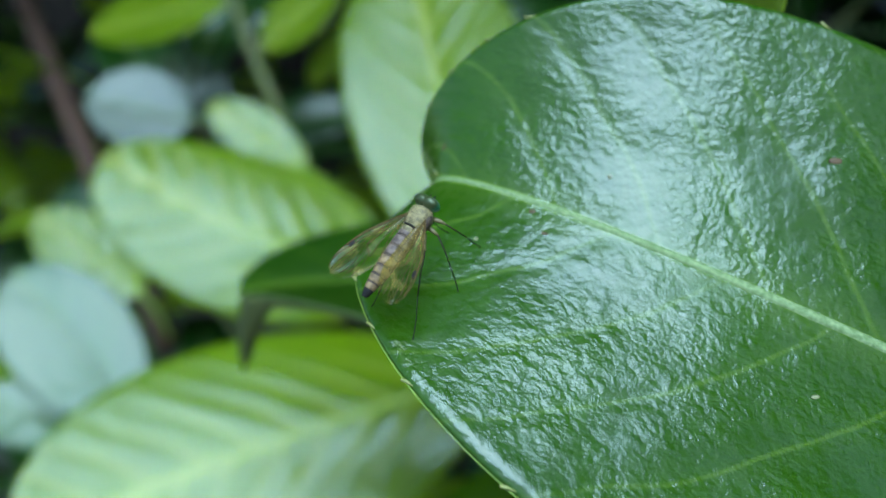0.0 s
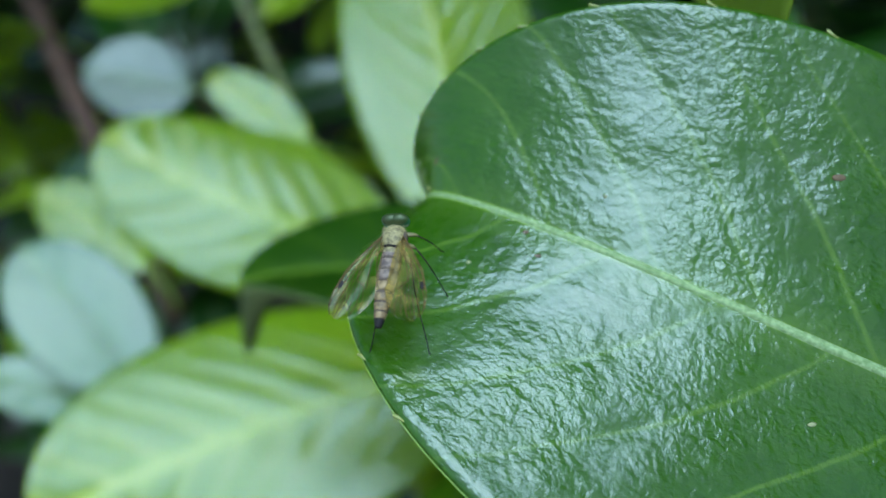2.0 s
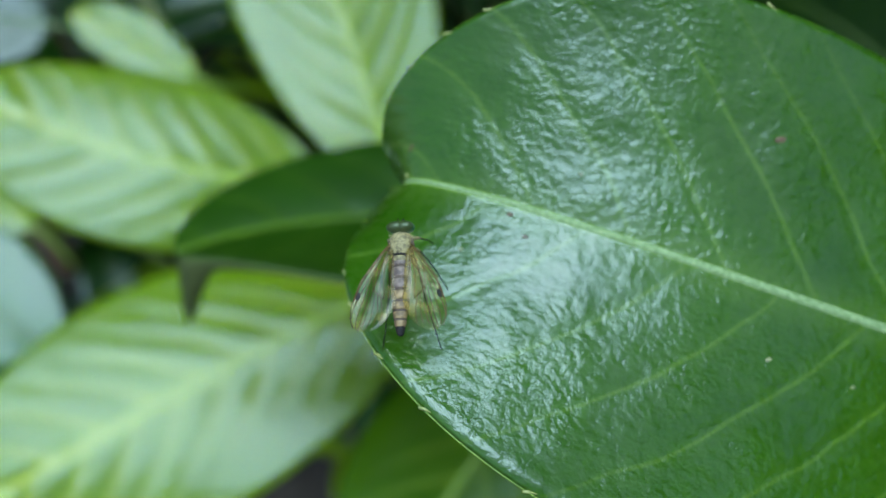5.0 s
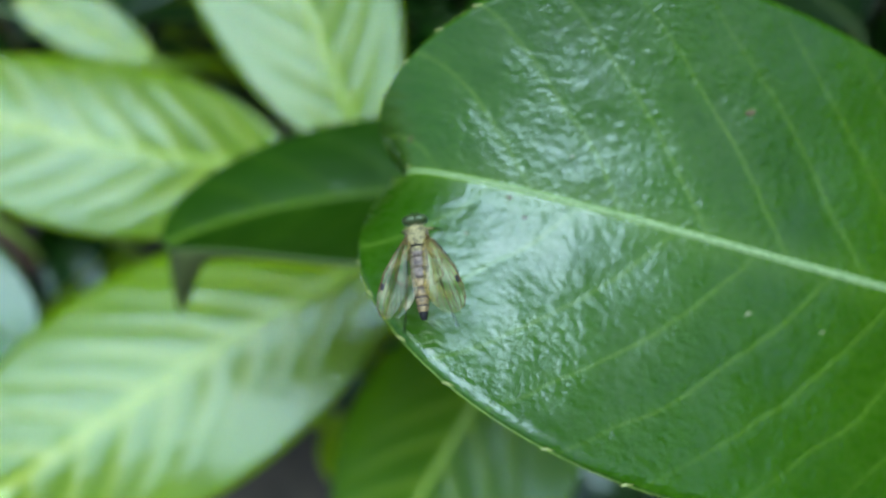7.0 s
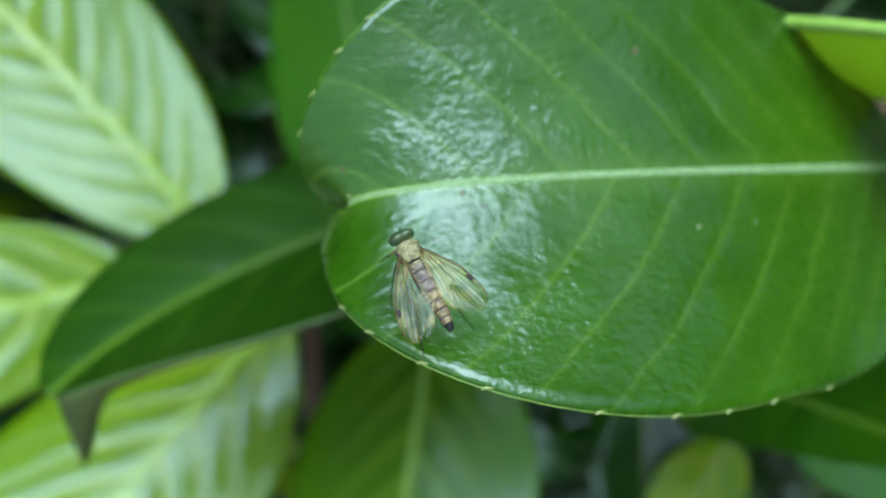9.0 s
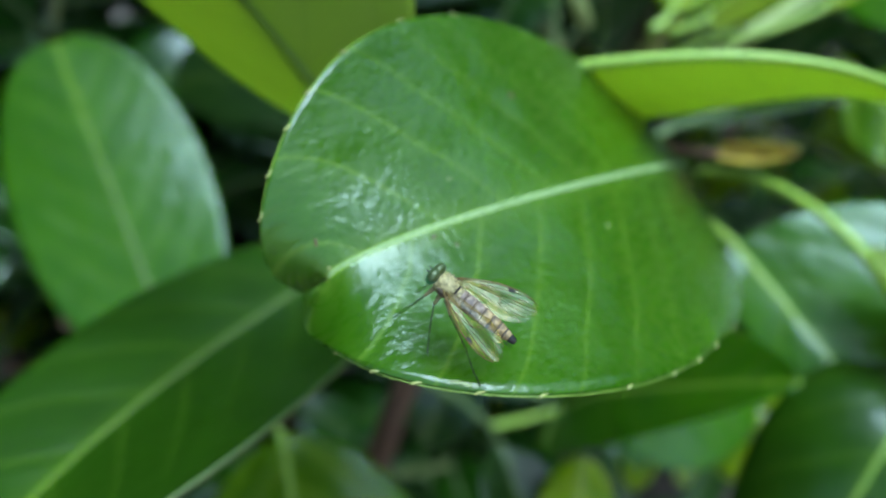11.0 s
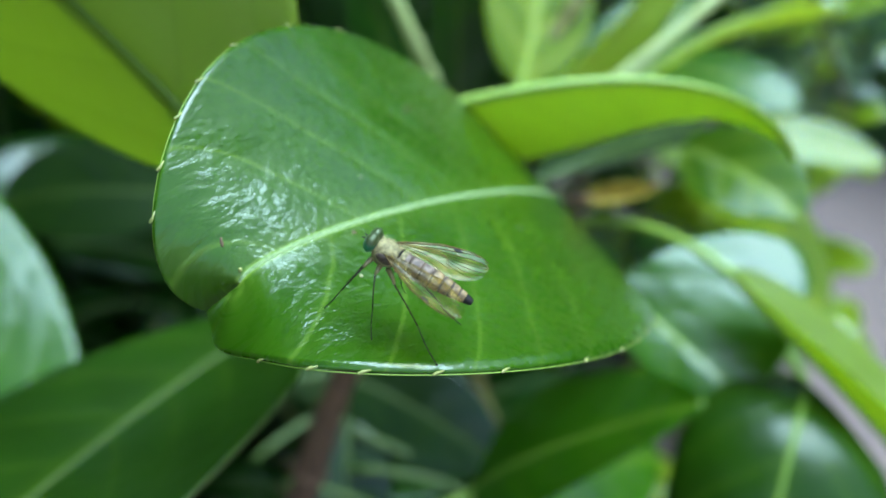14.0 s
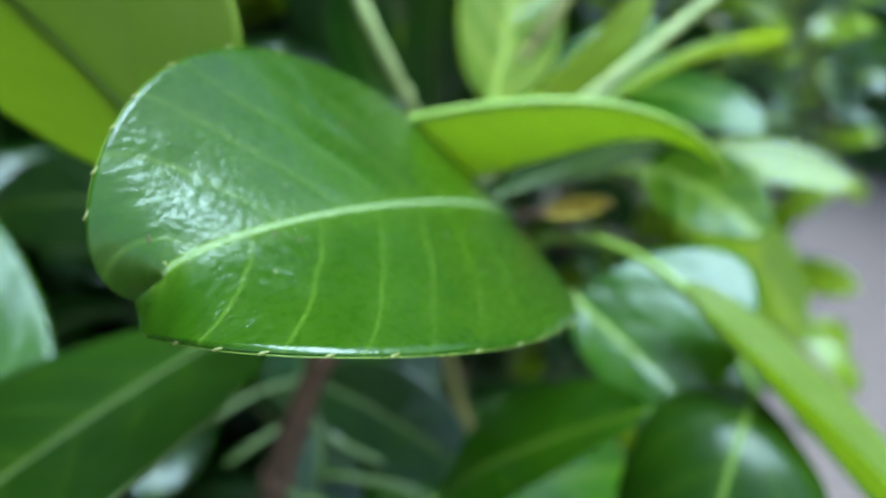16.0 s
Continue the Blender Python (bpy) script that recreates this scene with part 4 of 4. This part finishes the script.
def hedge():
    rnd = random.Random(11)
    kinds = [shoot("leafy laurel shoot with dark glossy leaves", OLD, RIB, 8, 1), shoot("leafy laurel shoot with old dark leaves", OLD, RIB, 9, 2), shoot("fresh laurel shoot with yellow-green leaves", YOUNG, RIB_YOUNG, 8, 3)]
    spots, cells = [], {}

    def near(p, reach):
        """Whether a shoot stands within reach; if none does, p is noted as taken."""
        k = [math.floor(q / 0.12) for q in p]
        for i in range(27):
            for q in cells.get((k[0] + i % 3 - 1, k[1] + i // 3 % 3 - 1, k[2] + i // 9 - 1), ()):
                if math.dist(p, q) < reach:
                    return True
        cells.setdefault(tuple(k), []).append(p)
        return False

    tries = 0
    while len(spots) < 420 and tries < 90000:
        tries += 1
        # the part above eye height is unseen, added to keep sky off the leaves
        x, y, z = rnd.uniform(-0.85, 2.1), rnd.uniform(-0.95, 1.1), rnd.uniform(0.2, 2.0)
        front = 0.42 if x < 0.1 else max(0.42 - 2.2 * (x - 0.1), 0.06 - 0.42 * x)
        front -= 0.55 * max(0.0, z - 1.1) * (x < 0.45)
        if y < front or y > front + 0.62:
            continue
        if math.dist((x, y, z), (0.0, 0.03, 1.0)) < 0.4 or math.dist((x, y, z), (0.06, 0.12, 0.92)) < 0.27:
            continue
        to = Vector((x, y, z)) - Vector((-0.05, 0.15, 0.88))
        if to.dot(SUN_WAY) > 0 and (to - SUN_WAY * to.dot(SUN_WAY)).length < 0.34:
            continue
        if near((x, y, z), 0.118):
            continue
        spots.append((x, y, z))
    # unseen upper hedge, added close behind the leaves to block northern and eastern sky
    low, tries = len(spots), 0
    while len(spots) < low + 130 and tries < 60000:
        tries += 1
        turn, far, z = rnd.uniform(-0.7, 1.75), rnd.uniform(0.5, 0.8), rnd.uniform(1.0, 2.1)
        x, y = far * math.sin(turn), 0.08 + far * math.cos(turn)
        to = Vector((x, y, z)) - Vector((-0.05, 0.15, 0.88))
        if to.dot(SUN_WAY) > 0 and (to - SUN_WAY * to.dot(SUN_WAY)).length < 0.34 or near((x, y, z), 0.1):
            continue
        spots.append((x, y, z))
    inner = len(spots)
    tries = 0
    while len(spots) < inner + 85 and tries < 40000:
        tries += 1
        x, y, z = rnd.uniform(0.1, 0.6), rnd.uniform(0.1, 0.75), rnd.uniform(0.4, 1.02)
        if math.dist((x, y, z), (0.0, 0.03, 1.0)) < 0.4 or math.dist((x, y, z), (0.06, 0.12, 0.92)) < 0.27 or y < 0.42 - 2.2 * (x - 0.1):
            continue
        if near((x, y, z), 0.085):
            continue
        spots.append((x, y, z))
    order = sorted(range(len(spots)), key=lambda k: math.dist(spots[k], (0.0, 0.05, 0.95)))
    mats, corners, uvs, faces, kind_of, filled = [], [], [], [], [], 0
    for rank, k in enumerate(order):
        p = spots[k]
        src = kinds[2] if k < inner and rnd.random() < (0.5 if p[2] > 0.9 or p[0] > 0.5 or p[0] < 0 else 0.12) else kinds[rnd.randrange(2)]
        m = pose(*p, rnd.uniform(10, 50), rnd.uniform(-25, 25), rnd.uniform(0, 360))
        if rank < 3:
            kinds[rank].matrix_world = m
        elif rank < 290:
            copy_thing(src, m)
        else:
            turn = np.array(m.to_3x3())
            for ob in src.children_recursive:
                me = ob.data
                if me.materials[0] not in mats:
                    mats.append(me.materials[0])
                at = np.empty(len(me.vertices) * 3)
                me.vertices.foreach_get("co", at)
                start = filled
                filled += len(me.vertices)
                corners.append(at.reshape(-1, 3) @ turn.T + np.array(m.translation))
                flat = np.zeros(len(me.loops) * 2)
                if me.uv_layers:
                    me.uv_layers[0].data.foreach_get("uv", flat)
                uvs.append(flat)
                faces += [[v + start for v in f.vertices] for f in me.polygons]
                kind_of += [mats.index(me.materials[0])] * len(me.polygons)
    me = bpy.data.meshes.new("hedge_depth")
    me.from_pydata(np.concatenate(corners), [], faces)
    me.uv_layers.new(name="UVMap").data.foreach_set("uv", np.concatenate(uvs))
    me.polygons.foreach_set("material_index", np.array(kind_of, dtype=np.int32))
    me.polygons.foreach_set("use_smooth", np.ones(len(faces), dtype=bool))
    for mat in mats:
        me.materials.append(mat)
    tagged(new("hedge_depth", me), "dense laurel leaves deep in the hedge", "hedge", kind="stuff")


hedge()


def far_hedge():
    """Tall hedge along the far side of the path."""
    rnd = random.Random(5)
    verts, faces = [], []
    for _ in range(24000):
        x = rnd.uniform(-0.4, 4.6)
        z = rnd.uniform(0, 2.3)
        y = -2.35 + 0.45 * max(0.0, x - 1.5) + rnd.uniform(-0.3, 0.15) + 0.12 * math.sin(x * 2.3) + 0.12 * math.sin(z * 3.1 + x)
        d = Vector((rnd.uniform(-1, 1), rnd.uniform(-0.4, 1), rnd.uniform(-1, 1))).normalized() * rnd.uniform(0.05, 0.08)
        e = d.orthogonal().normalized() * 0.026
        c, n = Vector((x, y, z)), len(verts)
        verts += [c - d, c + e, c + d, c - e]
        faces.append((n, n + 1, n + 2, n + 3))
    me = bpy.data.meshes.new("far_hedge")
    me.from_pydata(verts, [], faces)
    me.materials.append(FAR)
    tagged(new("far_hedge", me), "dense green hedge across the path", "hedge", kind="stuff")
    # solid boxes inside both hedges, coloured dark in place of shade
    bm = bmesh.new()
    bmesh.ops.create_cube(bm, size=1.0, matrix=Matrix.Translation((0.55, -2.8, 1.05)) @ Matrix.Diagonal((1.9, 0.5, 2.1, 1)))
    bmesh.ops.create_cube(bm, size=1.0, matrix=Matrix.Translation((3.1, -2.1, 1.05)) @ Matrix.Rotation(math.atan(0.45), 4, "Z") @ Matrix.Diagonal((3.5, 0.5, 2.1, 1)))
    tagged(part("wall_south", bm, TWIG_SHADE), "dark twig-brown boxes painted as the shade inside the hedge", "hedge core", kind="structure")
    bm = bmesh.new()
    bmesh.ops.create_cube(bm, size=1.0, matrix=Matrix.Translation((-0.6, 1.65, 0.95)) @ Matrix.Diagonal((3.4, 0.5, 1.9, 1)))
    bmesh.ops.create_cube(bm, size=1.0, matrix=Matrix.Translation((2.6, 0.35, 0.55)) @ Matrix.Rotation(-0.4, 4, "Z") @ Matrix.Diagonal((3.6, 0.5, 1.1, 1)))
    tagged(part("wall_north", bm, TWIG_SHADE), "dark twig-brown boxes painted as the shade inside the laurel hedge", "hedge core", kind="structure")


far_hedge()


# ---- ground ----
def sheet(name, x0, x1, y0, y1, z, material, label):
    bm = bmesh.new()
    bmesh.ops.create_grid(bm, x_segments=40, y_segments=40, size=0.5)
    for p in bm.verts:
        p.co = Vector((x0 + (p.co.x + 0.5) * (x1 - x0), y0 + (p.co.y + 0.5) * (y1 - y0), z))
    return tagged(part(name, bm, material), label, name, kind="structure")


sheet("soil", -3, 4, -0.35, 3, 0.012, SOIL, "dark soil and leaf litter under the hedge")
sheet("ground", -150, 150, -150, 150, 0.0, PATH, "grey-brown gravelly path beside the hedge")


def fly_pose(dx, dy, dz, yaw, roll=0.0, pitch=0.0):
    """The fly's resting pose moved by millimetres and turned by degrees."""
    return Matrix.Translation((dx / 1000, dy / 1000, dz / 1000)) @ FLY_POSE @ pose(0, 0, 0, 0, 0, yaw) @ pose(0, 0, 0, 0, roll, 0) @ pose(0, 0, 0, pitch, 0, 0)


def motions():
    # it turns on the spot, stands still, and is gone in a tenth of a second
    still = fly_pose(0, 0, 0, 0)
    walk(FLY, [(0.0, fly_pose(1.14, -1.51, -0.18, -26.5, -5.6, 4.9)), (0.5, fly_pose(0.85, -1.1, -0.12, -20, -3.5, 2.0)), (1.0, fly_pose(0.56, -0.75, -0.08, -13.9, -1.5)),
               (1.5, fly_pose(0.36, -0.6, -0.08, -11.6, -2.1)), (2.0, fly_pose(0.04, 0.05, 0.01, 1.0, -1.5)), (2.5, still), (14.9, still),
               (14.94, fly_pose(0, 18, 20, 0)), (14.97, fly_pose(0, 50, 42, 5)), (15.0, fly_pose(5, 90, 75, 10)), (15.2, fly_pose(-60, 130, 200, 40)), (15.6, fly_pose(-300, 0, 500, 80)), (16.0, fly_pose(-700, -400, 800, 110))])


motions()
